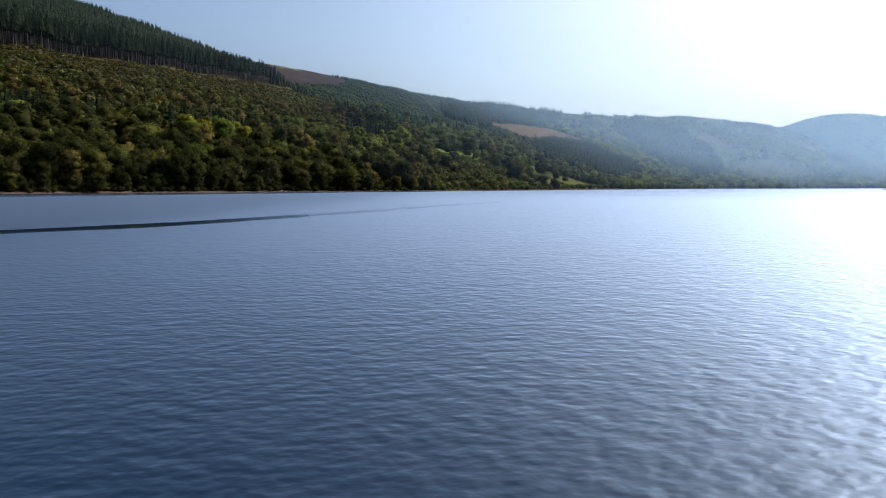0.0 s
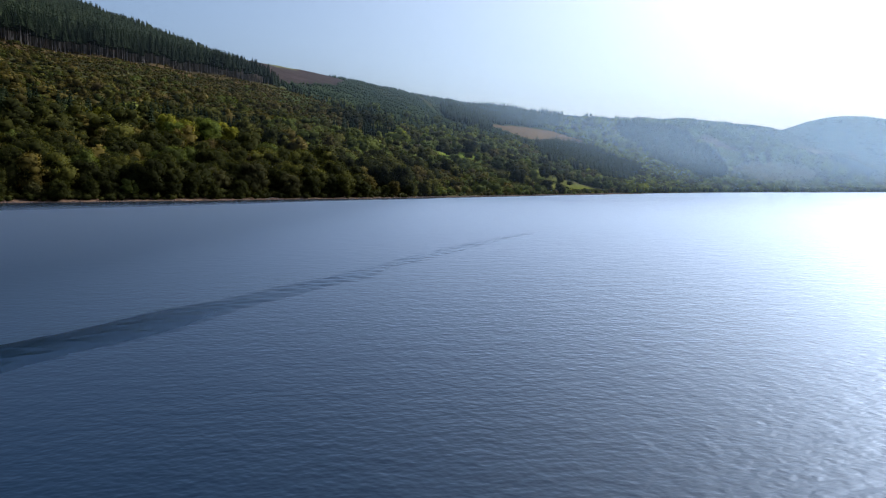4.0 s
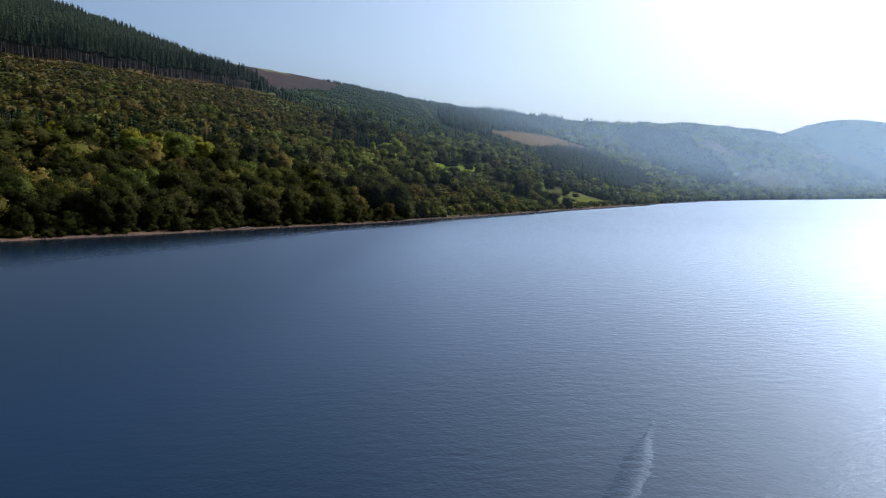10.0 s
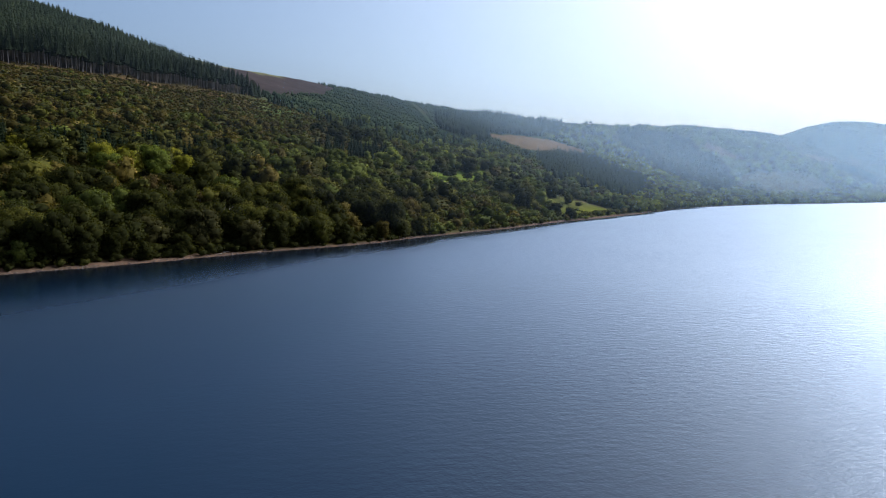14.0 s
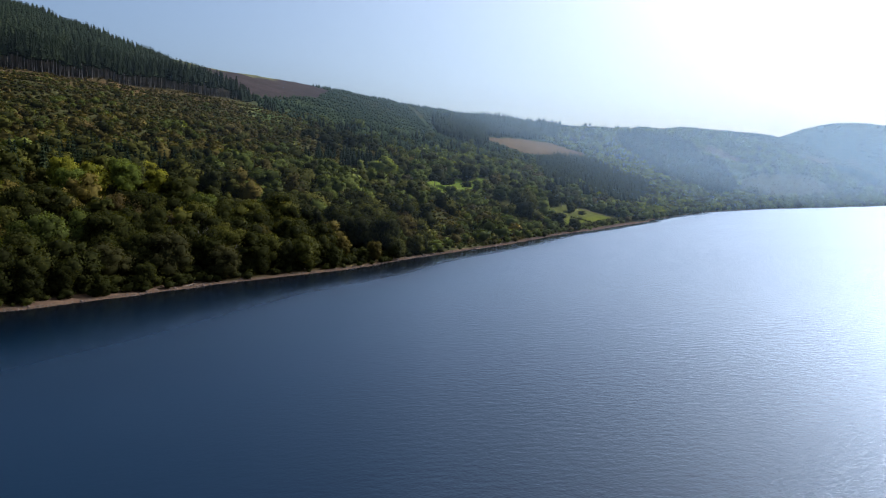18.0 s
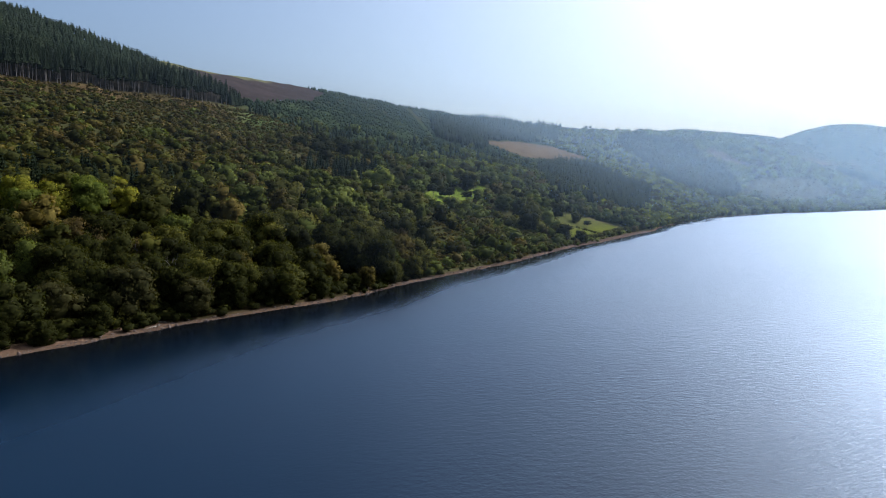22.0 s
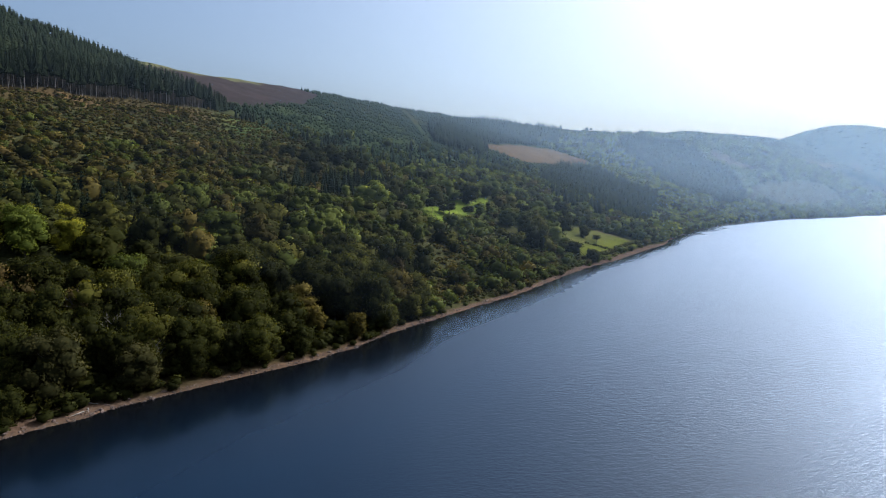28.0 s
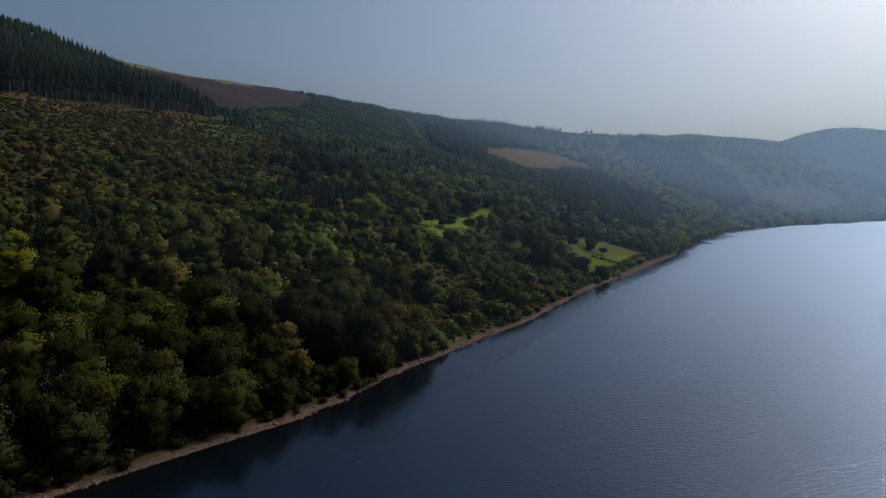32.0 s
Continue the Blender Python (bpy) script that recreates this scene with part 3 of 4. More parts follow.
STANDOUT = (
        ("lime", -109, 338, 11.5, 10.5), ("bright", -117, 330, 13.3, 13.8), ("lime", -124, 322, 12.6, 11.6), ("bright", -121, 335, 12.6, 10), ("lime", -130, 316, 13.3, 12.0),
        ("bright", -126, 312, 11.1, 11.5), ("lime", -158, 309, 10.4, 8), ("lime", -153, 305, 8.9, 6.9), ("lime", -117, 266, 9.6, 10.3), ("lime", -136, 262, 8.1, 8),
        ("mid", -47, 309, 13, 13), ("orange", -44, 342, 12, 13), ("orange", -38, 334, 9, 9), ("grey", -67, 287, 11, 11), ("grey", -80, 279, 15, 15), ("grey", -92, 268, 12, 12),
        ("dark", -72, 596, 13, 14), ("dark", -60, 607, 12, 13), ("dark", -84, 590, 12, 12), ("dark", -50, 590, 11, 12), ("dark", -66, 580, 11, 12),
        ("bright", -35, 487, 16, 21), ("bright", -14, 505, 12, 13), ("mid", -24, 520, 14, 13), ("bright", -16, 540, 11, 11), ("dark", -26, 538, 12, 13),
        ("lime", -119, 352, 10, 9), ("lime", -125, 346, 9, 9), ("dark", -107, 549, 9, 6), ("dark", -83, 557, 10, 13), ("dark", -92, 552, 10, 12), ("dark", -77, 570, 9, 12),
        ("dark", -72, 528, 11, 13), ("dark", 24, 583, 14, 18), ("dark", 87, 536, 10, 13), ("mid", 111, 606, 10, 10), ("dark", 91, 588, 14, 16),
        ("bright", 76, 600, 11, 15), ("green", 47, 552, 12, 15), ("green", 60, 566, 12, 15), ("bright", -6, 486, 9, 11), ("green", 8, 497, 9, 11), ("green", -52, 462, 9, 11),
        ("green", -62, 448, 11, 13), ("green", 30, 560, 9, 10))


def in_ride(u, d):
    """The gap that runs straight up through the young conifers."""
    return (np.abs(u - np.interp(d, [279, 408, 557], [548, 685, 827])) < np.interp(d, [279, 557], [5, 8])) & (d > 275)


def open_ground(u, d):
    x, y = from_ud(u, d)
    taken = np.zeros(np.shape(u), bool)
    for _, sx, sy, _, width in STANDOUT:
        # trees that stand out get clear space, also towards the camera so they show
        taken |= np.hypot(x - sx, y - sy) < 0.5 * width + 1.0
        if sy > 312:
            taken |= np.hypot(x - sx - 0.12 * width, y - sy + 0.6 * width) < 0.5 * width
    return taken | inside(CLEARING, u, d) | inside(MEADOW, u, d) | inside(BROWN_FIELD, u, d) | inside(FELLED, u, d) | inside(STRIPE, u, d) | inside(PALE_STRIP, u, d)


rng = np.random.default_rng(11)

# crowns and trunks that the single trees share; a crown is 1 high, trunks end inside it
TRUNKS = [trunk_mesh("trunk", 0.75, 0.030, BARK, 60 + k) for k in range(4)]
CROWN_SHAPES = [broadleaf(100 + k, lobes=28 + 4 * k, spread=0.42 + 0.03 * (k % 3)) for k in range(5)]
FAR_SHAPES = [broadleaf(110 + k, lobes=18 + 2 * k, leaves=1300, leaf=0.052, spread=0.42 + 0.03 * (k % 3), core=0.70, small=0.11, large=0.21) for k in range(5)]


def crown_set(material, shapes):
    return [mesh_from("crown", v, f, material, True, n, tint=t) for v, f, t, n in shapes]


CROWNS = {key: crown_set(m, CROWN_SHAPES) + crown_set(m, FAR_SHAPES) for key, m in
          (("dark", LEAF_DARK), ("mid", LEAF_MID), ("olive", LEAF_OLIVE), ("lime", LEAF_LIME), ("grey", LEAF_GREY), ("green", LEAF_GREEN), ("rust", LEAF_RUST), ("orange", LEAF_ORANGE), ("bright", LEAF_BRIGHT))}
LABELS = {"dark": "dark green broadleaf tree with a dense rounded crown on the slope",
          "mid": "mid-green broadleaf tree with a loose rounded crown on the slope",
          "olive": "olive-tinged broadleaf tree turning in early autumn",
          "lime": "bright yellow-green sunlit tree among darker woods",
          "bright": "large domed fresh green tree above the wood edge",
          "green": "green ash tree with a rounded crown on the slope",
          "grey": "grey-green willow with a soft rounded crown by the shore",
          "orange": "golden-brown tree turning in autumn near the shore",
          "rust": "rusty brown-green tree turning in autumn above the shore"}


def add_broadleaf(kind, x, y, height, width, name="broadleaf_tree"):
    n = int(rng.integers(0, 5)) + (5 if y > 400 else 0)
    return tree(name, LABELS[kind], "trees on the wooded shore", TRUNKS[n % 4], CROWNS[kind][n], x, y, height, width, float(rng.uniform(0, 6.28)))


# trees that stand out
for kind, x, y, height, width in STANDOUT:
    add_broadleaf(kind, x, y, height, width)

STEMMED = crown_set(LEAF_DARK, [(v * (1, 1, 0.68) + (0, 0, 0.32), f, t, n) for v, f, t, n in CROWN_SHAPES[:3]])
for x, y, height, width in ((120, 604, 6, 8), (114, 612, 8, 8), (107, 622, 9, 10),
                            (-2, 521, 9, 9), (9, 531, 9, 9), (21, 545, 8, 9), (5, 526, 7, 7), (350, 1524, 11, 7), (362, 1532, 10, 7), (640, 1694, 10, 8), (618, 1682, 8, 7)):
    tree("field_tree", "dark green tree with a clear stem on open ground", "trees in the fields", TRUNKS[0], STEMMED[int(rng.integers(0, 3))], x, y, height, width,
         float(rng.uniform(0, 6.28)))

# the woods along the shore: single trees first
u, d = strewn(-70, 345, 5.6, 50, 6.9, rng)
low = (u > 165) & (d < np.interp(u, [165, 230, 255, 345], [30, 34, 72, 66])) & (rng.random(len(u)) < 0.9)
keep = ~open_ground(u, d) & ~low & ~(inside(OPEN_SLOPE, u, d) & (rng.random(len(u)) < 0.97))
u, d = u[keep], d[keep]
order = np.argsort(d + 0.02 * u)[:290]
pick = rng.choice(["dark", "mid", "olive", "rust", "grey", "green"], len(order), p=[0.72, 0.11, 0.07, 0.02, 0.03, 0.05])
near_xy = np.stack(from_ud(u[order], d[order]), 1)
for (x, y), dd, kind in zip(near_xy, d[order], pick):
    s = (0.55 if dd < 8.5 else 1.0) * rng.uniform(0.72, 1.25)
    add_broadleaf(str(kind), x, y, 14.0 * s, 12.0 * s * rng.uniform(0.9, 1.2))
rest_u, rest_d = np.delete(u, order), np.delete(d, order)

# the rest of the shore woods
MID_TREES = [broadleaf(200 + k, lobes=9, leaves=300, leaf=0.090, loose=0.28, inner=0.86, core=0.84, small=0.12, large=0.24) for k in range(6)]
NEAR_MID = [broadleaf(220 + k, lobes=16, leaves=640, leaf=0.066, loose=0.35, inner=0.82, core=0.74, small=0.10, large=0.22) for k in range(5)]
u, d = strewn(-150, 345, 36, 112, 6.4, rng)
keep = ~open_ground(u, d) & ~((u > 240) & (d < 76) & (rng.random(len(u)) < 0.85)) & ~(inside(OPEN_SLOPE, u, d) & (rng.random(len(u)) < 0.95))
u, d = np.r_[u[keep], rest_u], np.r_[d[keep], rest_d]
u2, d2 = strewn(345, 560, 12, 150, 7.0, rng)
keep = ~open_ground(u2, d2)
u, d = np.r_[u, u2[keep]], np.r_[d, d2[keep]]
u3, d3 = strewn(-150, -70, 6, 40, 6.2, rng)
u, d = np.r_[u, u3], np.r_[d, d3]
kinds = rng.random(len(u)) + 0.25 * swell(u, d, 90, 7)
# lighter leaf kinds grow commoner along u, also standing in for sun and haze
green = rng.random(len(u)) < np.interp(u, [80, 180, 260, 560], [0.08, 0.50, 0.60, 0.50])
kinds = np.where((u > 170) & (kinds > 0.8) & (rng.random(len(u)) < 0.6), 0.7, kinds + 0.30 * np.clip((u - 130) / 80, 0, 1) * (kinds < 0.5))
for name, label, material, lo, hi in (
        ("oak_woodland", "dense dark green oak woods on the lower slope", LEAF_DARK, -9, 0.50),
        ("ash_woodland", "fresh green ash and sycamore woods round the clearing", LEAF_GREEN, 8, 9),
        ("birch_woodland", "mid-green birch and ash woods on the slope", LEAF_MID, 0.50, 0.80),
        ("autumn_woodland", "olive and brownish trees turning in autumn", LEAF_OLIVE, 0.80, 9)):
    at = (kinds >= lo) & (kinds < hi) & ~green
    if material is LEAF_GREEN:
        at = green
    size = rng.uniform(6.0, 10.5, at.sum()) * rng.choice([0.75, 1.0, 1.4], at.sum())
    wide, tone = size * rng.uniform(0.85, 1.3, at.sum()), rng.uniform(0.05, 0.95, at.sum())
    near = (u[at] > -30) & (u[at] < 140) & (d[at] < 95)
    spots = on_land(u[at], d[at])
    stuff(name, label, "woods", material, MID_TREES, spots[~near], size[~near], wide[~near], tone[~near], 21, True)
    stuff("near_" + name, label, "woods", material, NEAR_MID, spots[near], size[near], wide[near], tone[near], 37, True)

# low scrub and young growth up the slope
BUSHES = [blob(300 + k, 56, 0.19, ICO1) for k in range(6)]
u, d = strewn(-170, 345, 108, 272, 4.1, rng, 0.8)
thick = swell(u, d, 52, 31)
keep = (rng.random(len(u)) + 0.22 * np.clip(thick, -1, 1) * np.clip((d - 150) / 50, 0, 1) < np.interp(d, [100, 180, 250, 290], [1.1, 0.92, 0.66, 0.36])) & ~open_ground(u, d)
u, d = u[keep], d[keep]
u2, d2 = strewn(160, 365, 5, 80, 4.0, rng, 0.9)
keep = ~open_ground(u2, d2) & (rng.random(len(u2)) < 0.88) & ((d2 < 40) | (u2 > 236)) & ~(inside(OPEN_SLOPE, u2, d2) & (rng.random(len(u2)) + 0.3 * swell(u2, d2, 28, 19) < 0.3))
u, d = np.r_[u, u2[keep]], np.r_[d, d2[keep]]
u4, d4 = strewn(-170, 270, 266, 302, 6.0, rng)
keep = rng.random(len(u4)) < 0.5
u, d = np.r_[u, u4[keep]], np.r_[d, d4[keep]]
u6, d6 = strewn(-70, 170, 3.6, 15.0, 2.4, rng, 0.8)
keep = rng.random(len(u6)) < 0.85
size = rng.uniform(1.4, 3.6, keep.sum()) * np.interp(d6[keep], [3, 10], [0.75, 1.25])
stuff("shore_bushes", "low dark green alder and willow bushes above the beach", "bushes", LEAF_DARK, BUSHES, on_land(u6[keep], d6[keep], 0.2), size, size * 1.25,
      rng.uniform(0.1, 0.9, keep.sum()), 43, True)
u7, d7 = strewn(350, 486, 7.4, 10.0, 2.6, rng, 0.9)
keep = rng.random(len(u7)) < 0.7
u, d = np.r_[u, u7[keep]], np.r_[d, d7[keep]]
kinds = rng.random(len(u)) + 0.3 * swell(u, d, 70, 9)
kinds = kinds - 0.30 * ((u > 165) & (d < 90))
for name, label, material, lo, hi in (
        ("green_scrub", "young green scrub on the hillside", LEAF_GREEN, -9, 0.16),
        ("birch_scrub", "yellow-green young birch scrub on the hillside", LEAF_MID, 0.16, 0.42),
        ("dark_scrub", "dark green gorse and hawthorn scrub", LEAF_DARK, 0.42, 0.55),
        ("olive_scrub", "olive-brown scrub and bracken turning in autumn", LEAF_OLIVE, 0.55, 1.04),
        ("rusty_scrub", "rust-coloured low scrub and dead bracken", LEAF_RUST, 1.04, 9)):
    at = (kinds >= lo) & (kinds < hi)
    small = np.where(inside(OPEN_SLOPE, u[at], d[at]), 1.5, 1.0)
    size = small * np.clip(rng.gamma(6.0, 0.5, at.sum()), 1.2, 6.0) * np.interp(d[at], [0, 60, 110, 160, 220, 300], [0.85, 1.1, 1.5, 1.15, 0.75, 0.4]) * (1 - 0.3 * swell(u[at], d[at], 52, 31))
    stuff(name, label, "scrub", material, BUSHES, on_land(u[at], d[at], 0.2), size, size * rng.uniform(0.95, 1.35, at.sum()), rng.uniform(0.2, 0.8, at.sum()), 22, True)

for line, tall in ((((91, 530), (106, 549), (122, 571), (138, 603), (157, 634), (173, 652)), 3.0), (((108, 588), (118, 590), (127, 583)), 1.8), (((84, 553), (92, 574), (86, 592)), 3.4)):
    spots = []
    for (ax, ay), (bx, by) in zip(line, line[1:]):
        n = max(2, round(math.hypot(bx - ax, by - ay) / 1.7))
        spots += [(ax + (bx - ax) * q / n, ay + (by - ay) * q / n) for q in range(n)]
    spots = np.array(spots) + rng.normal(0, 0.45, (len(spots), 2))
    size = tall * rng.uniform(0.55, 1.3, len(spots))
    hedge = stuff("hedge", "thick dark green hedge along the edge of the meadow", "hedge", LEAF_MID, BUSHES, np.c_[spots, land(spots[:, 0], spots[:, 1])[0] - 0.2],
                  size, size * rng.uniform(0.9, 1.3, len(spots)), rng.uniform(0.0, 0.6, len(spots)), 38, True)
    del hedge["kind"]
    hedge["group"] = "hedges round the meadow"

TUFTS = [blob(320 + k, 5, 0.7, ICO1) for k in range(4)]
u, d = strewn(-170, 350, 150, 290, 3.0, rng, 0.9)
u2, d2 = strewn(176, 340, 6, 66, 2.4, rng, 0.9)
u, d = np.r_[u, u2], np.r_[d, d2]
keep = ~open_ground(u, d)
u, d = u[keep], d[keep]
size = rng.uniform(0.5, 1.5, len(u))
pale = rng.random(len(u)) + 0.35 * swell(u, d, 45, 16) > 0.55
stuff("tall_grass", "tufts of olive grass and brambles between the bushes", "grass", LEAF_OLIVE, TUFTS, on_land(u[pale], d[pale], 0.1), size[pale], size[pale] * 2.2, rng.uniform(0.1, 0.8, pale.sum()), 41)
stuff("green_undergrowth", "low green brambles and bilberry between the bushes", "undergrowth", LEAF_MID, TUFTS, on_land(u[~pale], d[~pale], 0.1), size[~pale], size[~pale] * 2.2, rng.uniform(0.0, 0.7, (~pale).sum()), 42)
u, d = strewn(-170, 300, 236, 306, 3.2, rng, 0.8)
u, d = u[(u < 232) | (d > 285)], d[(u < 232) | (d > 285)]
size = rng.uniform(0.5, 1.3, len(u))
stuff("bracken", "knee-high brown and green bracken below the plantation", "bracken", LEAF_RUST, TUFTS, on_land(u, d, 0.1), size, size * 1.8, rng.uniform(0.0, 0.8, len(u)), 31)

# conifers in the lower belts, one by one
SPRUCE_TRUNK = trunk_mesh("trunk", 0.9, 0.018, BARK, 80, limbs=0)
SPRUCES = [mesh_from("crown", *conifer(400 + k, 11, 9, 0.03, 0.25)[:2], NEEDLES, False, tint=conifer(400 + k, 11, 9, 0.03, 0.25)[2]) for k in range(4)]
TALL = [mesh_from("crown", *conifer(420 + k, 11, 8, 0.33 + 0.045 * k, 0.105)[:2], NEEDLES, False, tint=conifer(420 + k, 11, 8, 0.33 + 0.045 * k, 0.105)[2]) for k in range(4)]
TALL_TRUNK = trunk_mesh("trunk", 0.92, 0.0085, BARK_SPRUCE, 81, limbs=3, start=0.12, reach=0.05)
for u0, u1, d0, d1, gap, share in ((-60, 100, 88, 110, 4.9, 0.9), (190, 268, 110, 134, 5.0, 0.95), (262, 300, 262, 318, 6.0, 0.6), (284, 340, 228, 262, 6.0, 0.55)):
    u, d = strewn(u0, u1, d0, d1, gap, rng)
    for a, b in zip(u, d):
        low_edge = np.interp(a, [262, 290, 300, 304, 340], [322, 291, 247, 231, 236])
        if rng.random() < share and (d0 < 200 or abs(b - low_edge) < 12):
            x, y = from_ud(a, b)
            s = rng.uniform(9.5, 14.5) * (1.0 if d0 < 200 else 0.7)
            tree("spruce_tree", "dark green spruce in a belt across the slope", "spruces on the slope", SPRUCE_TRUNK, SPRUCES[int(rng.integers(0, 4))],
                 float(x), float(y), s, s * rng.uniform(0.85, 1.2), float(rng.uniform(0, 6.28)))

# the plantation on the brow: its open edge with bare trunks, then the rest
def edge(u):
    return np.interp(u, [-200, 0, 120, 200, 262, 285, 300], [284, 292, 303, 308, 312, 330, 360])


def stand(u):
    return np.interp(u, [-60, 20, 130, 190, 232, 262, 290], [1.20, 1.14, 1.06, 0.95, 0.95, 0.88, 0.50])


u = np.arange(-60, 260, 2.3)
u = u + rng.uniform(-1, 1, len(u))
for a in u:
    x, y = from_ud(a, edge(a) + rng.uniform(-2.0, 5.0))
    s = rng.uniform(20, 25) * float(stand(a))
    tree("plantation_spruce", "tall dark spruce with a long bare trunk at the plantation edge", "spruces at the plantation edge", TALL_TRUNK,
         TALL[int(rng.integers(0, 4))], float(x), float(y), s, s * rng.uniform(0.9, 1.25), float(rng.uniform(0, 6.28)))


for a in np.arange(257, 302, 1.4):
    x, y = from_ud(a + rng.uniform(-1, 1), edge(min(a, 286)) + rng.uniform(-5.0, 9.0))
    s = float(np.interp(a, [257, 268, 284, 302], [19, 16, 11, 5])) * rng.uniform(0.8, 1.15)
    tree("plantation_edge_spruce", "dark spruce, green to the ground, at the plantation corner", "spruces at the plantation corner", SPRUCE_TRUNK,
         SPRUCES[int(rng.integers(0, 4))], float(x), float(y), s, s * rng.uniform(0.85, 1.1), float(rng.uniform(0, 6.28)))


def pole(r):
    ring = np.array([(r * math.cos(a) * q, r * math.sin(a) * q, z) for z, q in ((0, 1.2), (0.6, 0.8)) for a in np.arange(5) * 1.2566])
    f = np.array([(k, (k + 1) % 5, 5 + (k + 1) % 5, 5 + k) for k in range(5)])
    return ring, f


u, d = strewn(-240, 300, 284, 690, 5.6, rng)
keep = (d > edge(u) + 4) & (u < np.interp(d, [300, 340, 690], [281, 274, 200])) & (rng.random(len(u)) < 0.95)
u, d = u[keep], d[keep]
at = d < edge(u) + 26
size = rng.uniform(17.5, 22, len(u)) * stand(u) * np.interp(d - edge(u), [0, 30, 110], [1.0, 0.96, 0.84])
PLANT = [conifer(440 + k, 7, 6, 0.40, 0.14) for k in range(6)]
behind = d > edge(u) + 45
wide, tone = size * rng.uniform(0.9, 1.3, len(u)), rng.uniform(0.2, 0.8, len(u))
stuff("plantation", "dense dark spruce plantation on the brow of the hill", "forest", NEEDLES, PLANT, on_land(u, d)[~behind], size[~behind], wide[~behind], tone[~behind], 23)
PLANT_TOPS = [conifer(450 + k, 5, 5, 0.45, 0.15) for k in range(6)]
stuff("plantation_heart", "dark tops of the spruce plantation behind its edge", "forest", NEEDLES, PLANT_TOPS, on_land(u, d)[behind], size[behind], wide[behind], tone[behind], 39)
POLE = pole(0.009)
stuff("plantation_trunks", "pale bare trunks inside the spruce plantation", "trunks", BARK_SPRUCE, [(POLE[0], POLE[1], np.full(10, 0.5))], on_land(u[at], d[at]), size[at],
      size[at], np.full(at.sum(), 0.5), 24)

# young conifers on the slope beyond, and the far forests

YOUNG = [conifer(460 + k, 3, 5, 0.02, 0.42) for k in range(4)]
u, d = strewn(288, 1130, 150, 565, 4.2, rng, 0.95)
edge_line = np.interp(u, [286, 428, 607, 700, 1130], [342, 402, 552, 565, 565])
keep = ~open_ground(u, d) & ~in_ride(u, d) & (d < edge_line) & ~inside(SPRUCE_BLOCK, u, d) & ~inside(SPRUCE_STAND, u, d) & (d > np.interp(u, [288, 345, 600, 1130], [170, 160, 150, 200]))
u, d = u[keep], d[keep]
patchy = 0.5 + 0.5 * swell(u, d, 75, 18)
size = rng.uniform(1.8, 4.4, len(u)) * (0.75 + 0.6 * patchy) * np.interp(d, [150, 240, 420], [1.25, 0.95, 1.05])
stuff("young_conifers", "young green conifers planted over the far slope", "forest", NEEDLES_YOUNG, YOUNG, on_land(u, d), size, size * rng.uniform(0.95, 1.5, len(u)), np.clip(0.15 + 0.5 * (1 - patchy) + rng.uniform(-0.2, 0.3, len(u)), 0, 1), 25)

MIXED = [conifer(470 + k, 6, 6, 0.05, 0.27) for k in range(4)]
u, d = strewn(285, 660, 128, 262, 7.0, rng, 0.9)
keep = ~open_ground(u, d) & (rng.random(len(u)) + 0.35 * swell(u, d, 48, 21) < np.interp(d - 0.12 * (u - 300), [125, 170, 230], [0.75, 0.42, 0.08]))
u, d = u[keep], d[keep]
round_one = rng.random(len(u)) < 0.45
size = rng.uniform(5.5, 11.5, len(u))
stuff("mixed_spruces", "dark self-sown spruces among the trees below the young conifers", "forest", NEEDLES, MIXED, on_land(u, d)[~round_one], size[~round_one] * 1.15, size[~round_one],
      rng.uniform(0.1, 0.8, (~round_one).sum()), 34)
stuff("mixed_broadleaves", "blue-green oaks and birches below the young conifers", "woods", LEAF_GREEN, BUSHES, on_land(u, d)[round_one], size[round_one] * 0.9, size[round_one],
      rng.uniform(0.0, 0.5, round_one.sum()), 35, True)

u, d = strewn(600, 1180, 400, 600, 7.5, rng)
keep = ~inside(SPRUCE_STAND, u, d) & ~in_ride(u, d) & (d > np.interp(u, [560, 620], [480, 530]))
size = rng.uniform(4.5, 7.0, keep.sum())
stuff("ridge_conifers", "green conifers along the far ridge", "forest", NEEDLES_YOUNG, YOUNG, on_land(u[keep], d[keep]), size, size, rng.uniform(0.0, 0.6, keep.sum()), 26)

FAR_SPRUCE = [conifer(480 + k, 4, 6, 0.10, 0.20) for k in range(4)]
u, d = strewn(450, 1210, 30, 560, 6.0, rng, 0.9)
keep = ~open_ground(u, d) & ~in_ride(u, d) & (inside(SPRUCE_BLOCK, u, d) | inside(SPRUCE_STAND, u, d))
u, d = u[keep], d[keep]
size = rng.uniform(12, 21, len(u))
stuff("far_spruce_forest", "dark blue-green spruce forest blocks across the lake", "forest", NEEDLES, FAR_SPRUCE, on_land(u, d), size, size, rng.uniform(0.2, 0.8, len(u)), 27)

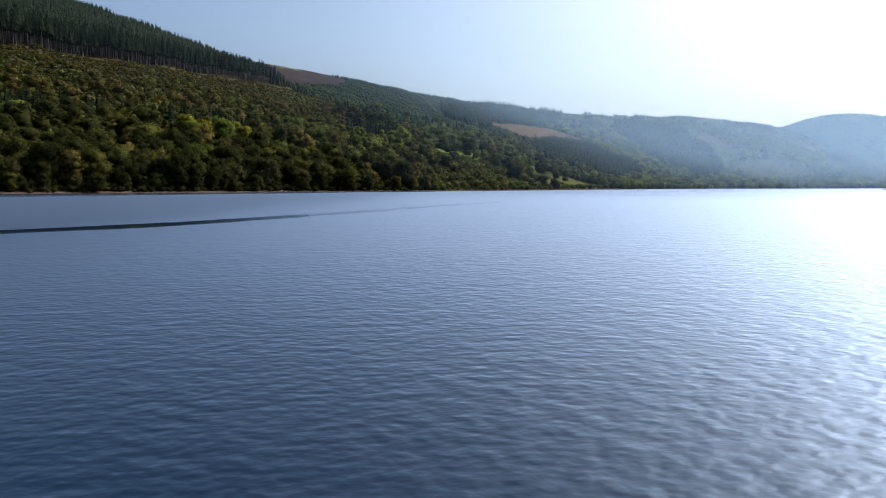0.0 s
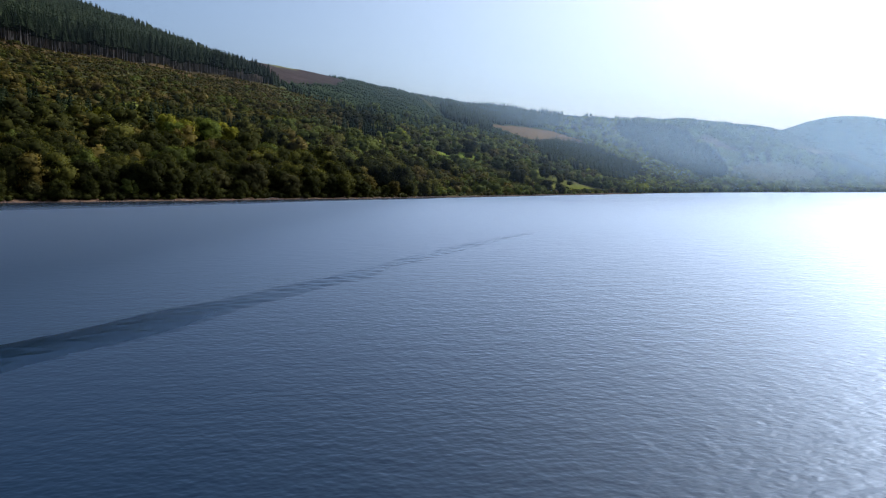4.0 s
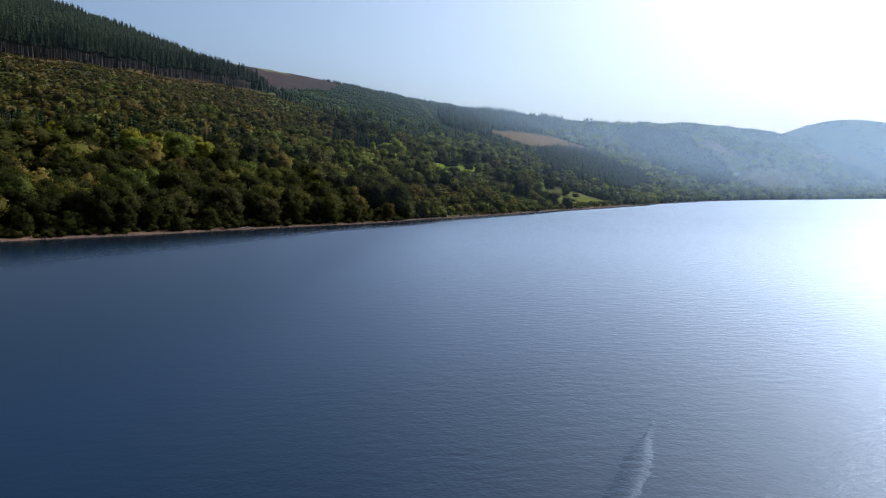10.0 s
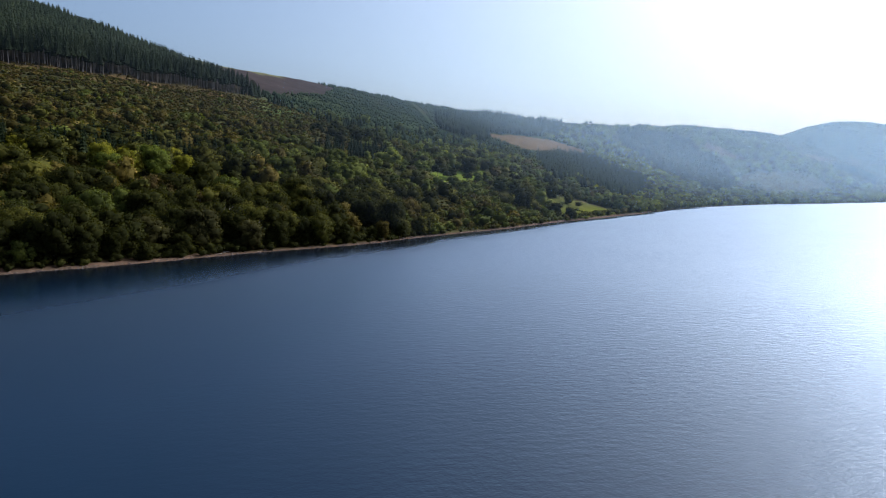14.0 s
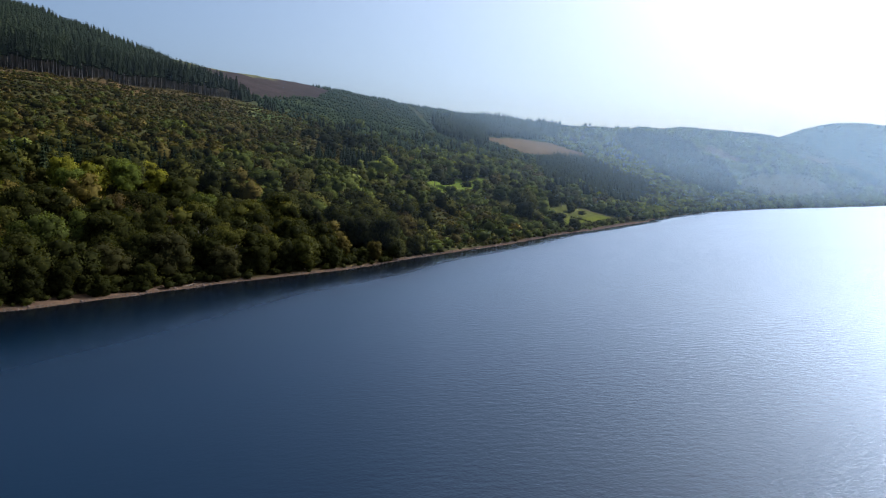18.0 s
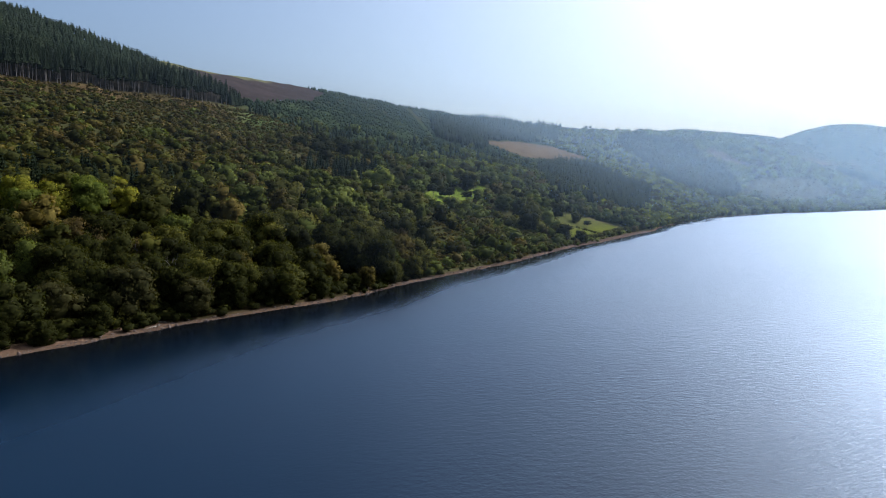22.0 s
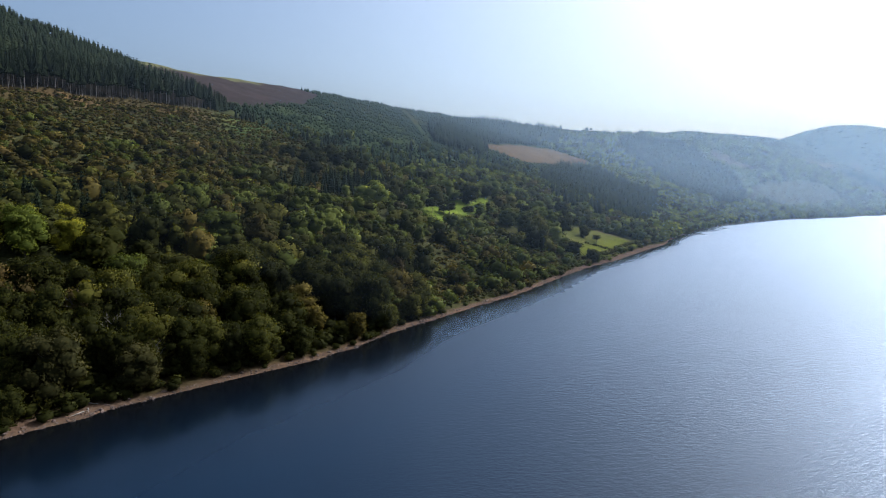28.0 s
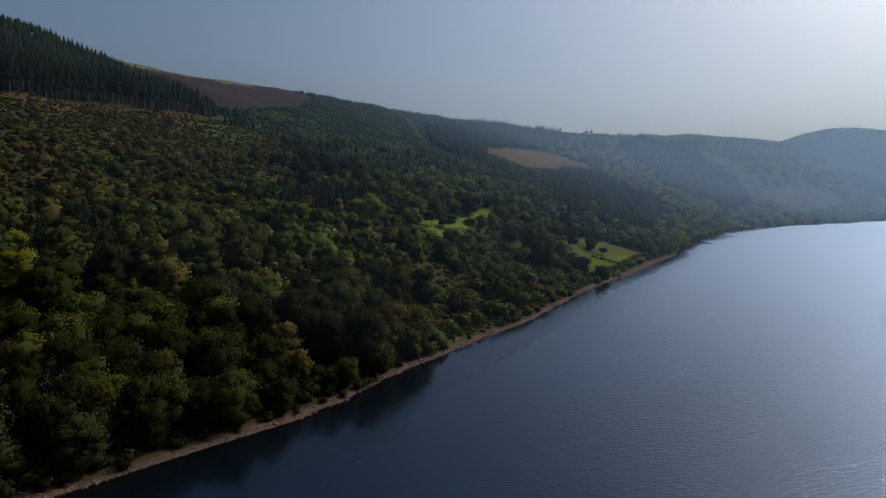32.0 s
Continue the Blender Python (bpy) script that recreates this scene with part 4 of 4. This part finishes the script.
FAR_TREES = [blob(500 + k, 26, 0.32, ICO1) for k in range(5)]
u, d = strewn(520, 1750, 5, 62, 7.5, rng)
keep = ~open_ground(u, d)
u, d = u[keep], d[keep]
u2, d2 = strewn(1000, 1900, 62, 470, 9.5, rng)
keep = ~open_ground(u2, d2) & ~inside(DARK_BLOCK, u2, d2) & (rng.random(len(u2)) + 0.4 * swell(u2, d2, 130, 12) < 0.85)
u, d = np.r_[u, u2[keep]], np.r_[d, d2[keep]]
u3, d3 = strewn(345, 1040, 60, 250, 8.0, rng)
keep = ~open_ground(u3, d3) & ~inside(SPRUCE_BLOCK, u3, d3) & (((u3 < 520) & (d3 > 120) & (d3 < 175)) | ((u3 > 640) & (d3 < np.interp(u3, [640, 900, 1040], [60, 235, 250]))))
u, d = np.r_[u, u3[keep]], np.r_[d, d3[keep]]
size = rng.uniform(5.5, 12.5, len(u))
# birches, with the pale share raised to stand in for backlit crowns too
pale = rng.random(len(u)) < np.interp(u, [700, 1000], [0.6, 0.72])
stuff("far_woodland", "hazy dark broadleaf woods along the far shore", "woods", LEAF_DARK, FAR_TREES, on_land(u, d)[~pale], size[~pale], size[~pale] * 1.15, rng.uniform(0.1, 0.9, (~pale).sum()), 28, True)
stuff("far_birchwood", "hazy pale green birch woods along the far shore", "woods", LEAF_GREEN, FAR_TREES, on_land(u, d)[pale], size[pale], size[pale] * 1.1, rng.uniform(0.1, 0.9, pale.sum()), 32, True)
u, d = strewn(980, 2300, 40, 470, 7.5, rng)
dark = inside(DARK_BLOCK, u, d) | inside(DARK_CORNER, u, d)
keep = ~open_ground(u, d) & (dark | ((u > 1040) & (u < 1250) & (d > 150) & (rng.random(len(u)) + 0.4 * swell(u, d, 160, 14) < 0.35)))
size = rng.uniform(10, 15, keep.sum())
stuff("hazy_conifers", "hazy blue-green conifers on the far hill", "forest", NEEDLES, FAR_SPRUCE, on_land(u[keep], d[keep]), size, size, rng.uniform(0.2, 0.8, keep.sum()), 29)

u, d = strewn(1040, 1900, 60, 520, 7.5, rng)
keep = rng.random(len(u)) < 0.6
size = rng.uniform(1.0, 3.0, keep.sum())
FAR_BUSH = [blob(540 + k, 0, 0.3, ICO1) for k in range(4)]
stuff("far_scrub", "low scrub and brash on the far felled slopes", "scrub", LEAF_DARK, FAR_BUSH, on_land(u[keep], d[keep]), size, size * 1.6, rng.uniform(0.1, 0.9, keep.sum()), 33)

r = np.random.default_rng(77)
x, y = r.uniform(900, 2500, 5200), r.uniform(1750, 2900, 5200)
h, u, d = land(x, y)
keep = (h > 6) & (d > 30) & ~inside(PALE_STRIP, u, d) & (r.random(len(x)) + 0.5 * swell(x, y, 260, 24) < 0.55)
size = r.uniform(1.5, 4, keep.sum())
stuff("mountain_scrub", "hazy heather and scattered scrub on the farthest hill", "scrub", LEAF_DARK, FAR_BUSH, np.stack([x, y, h - 0.5], 1)[keep], size, size * 5.0, r.uniform(0.1, 0.9, keep.sum()), 36)

# trees on the far skyline and on the point across the water
for x, y, s in ((356, 486, 9), (363, 491, 11), (360, 479, 10), (370, 484, 12), (376, 495, 11), (384, 503, 11), (374, 472, 10), (392, 497, 12)):
    add_broadleaf("dark", x, y, s, s, "shore_tree")


# ---- dead trees in the wood and driftwood on the beach ----
BARK_PALE = bark("bleached_dead_wood", (0.10, 0.085, 0.068), (0.22, 0.195, 0.165))
for k, (x, y, height) in enumerate(((-77, 298, 11.5), (-82, 301, 10.5), (-89, 303, 12.0), (-66, 293, 9.0), (-96, 290, 9.5))):
    root = tagged(new("dead_tree"), "pale leafless dead tree among the dark oaks", "tree", "dead trees in the shore wood")
    ground_z = float(land(np.array([x]), np.array([y]))[0][0])
    root.matrix_basis = Matrix.LocRotScale((x, y, ground_z), Euler((0, 0, k * 1.9)), None)
    snag = new("trunk", trunk_mesh("trunk", height, 0.16, BARK_PALE, 90 + k, limbs=0))
    snag.parent = root
    for j in range(7):
        a, q = j * 2.4 + k, 0.45 + 0.07 * j
        limb = new("branch", trunk_mesh("branch", height * (0.46 - 0.035 * j), 0.075, BARK_PALE, 130 + 9 * k + j, limbs=4, start=0.2, reach=0.5))
        limb.matrix_basis = Matrix.Translation((0, 0, height * q)) @ Euler((0.75, 0, a)).to_matrix().to_4x4()
        limb.parent = root
for k, (a, b, length, turn) in enumerate(((47.5, 3.0, 3.4, 0.5), (46.0, 2.2, 2.6, -0.3), (49.0, 5.2, 2.2, 1.1))):
    x, y = from_ud(a, b)
    ground_z = float(land(np.array([x]), np.array([y]))[0][0])
    log = new("driftwood_log", trunk_mesh("driftwood_log", length, 0.14, BARK_PALE, 170 + k, limbs=2, start=0.35, reach=0.25))
    log.matrix_basis = Matrix.Translation((float(x), float(y), ground_z + 0.13)) @ Euler((1.5, 0.0, turn)).to_matrix().to_4x4()
    tagged(log, "bleached driftwood log lying on the brown shore", "log", "driftwood on the beach")


# ---- stones of the beach ----
def pebble(seed):
    r = np.random.default_rng(seed)
    v, f = ICO1
    return v * (0.6, 0.45, 0.32) * (1 + 0.22 * r.normal(size=(len(v), 1))), f, np.full(len(v), 0.5)


PEBBLES = [pebble(600 + k) for k in range(6)]
u = rng.uniform(-60, 500, 7000)
d = -0.8 + rng.uniform(0, 1, 7000) * np.interp(u, [60, 150, 300, 380, 480], [3.0, 3.8, 5.4, 6.6, 7.0])
size = (rng.gamma(2.2, 0.10, len(u)) + 0.10) * np.interp(u, [40, 120], [0.8, 1.0])
stuff("beach_stones", "loose reddish sandstone rubble along the waterline", "stones", STONE, PEBBLES, on_land(u, d, 0.02), size, size, np.full(len(u), 0.5), 30)
BOULDERS = [mesh_from("boulder", *pebble(620 + k)[:2], STONE) for k in range(4)]
for k in range(46):
    a, b = (rng.uniform(38, 60), rng.uniform(0.2, 3.5)) if k < 12 else (rng.uniform(30, 330), rng.uniform(0.0, 3.0))
    x, y = from_ud(a, b)
    h = float(land(np.array([x]), np.array([y]))[0][0])
    s = rng.uniform(0.5, 1.0)
    ob = new("boulder", BOULDERS[k % 4])
    ob.matrix_basis = Matrix.LocRotScale((float(x), float(y), h + 0.08 * s), Euler((0.1, 0.1, rng.uniform(0, 6))), (s, s, s))
    tagged(ob, "weathered reddish sandstone boulder on the stony beach", "boulder", "boulders on the beach")
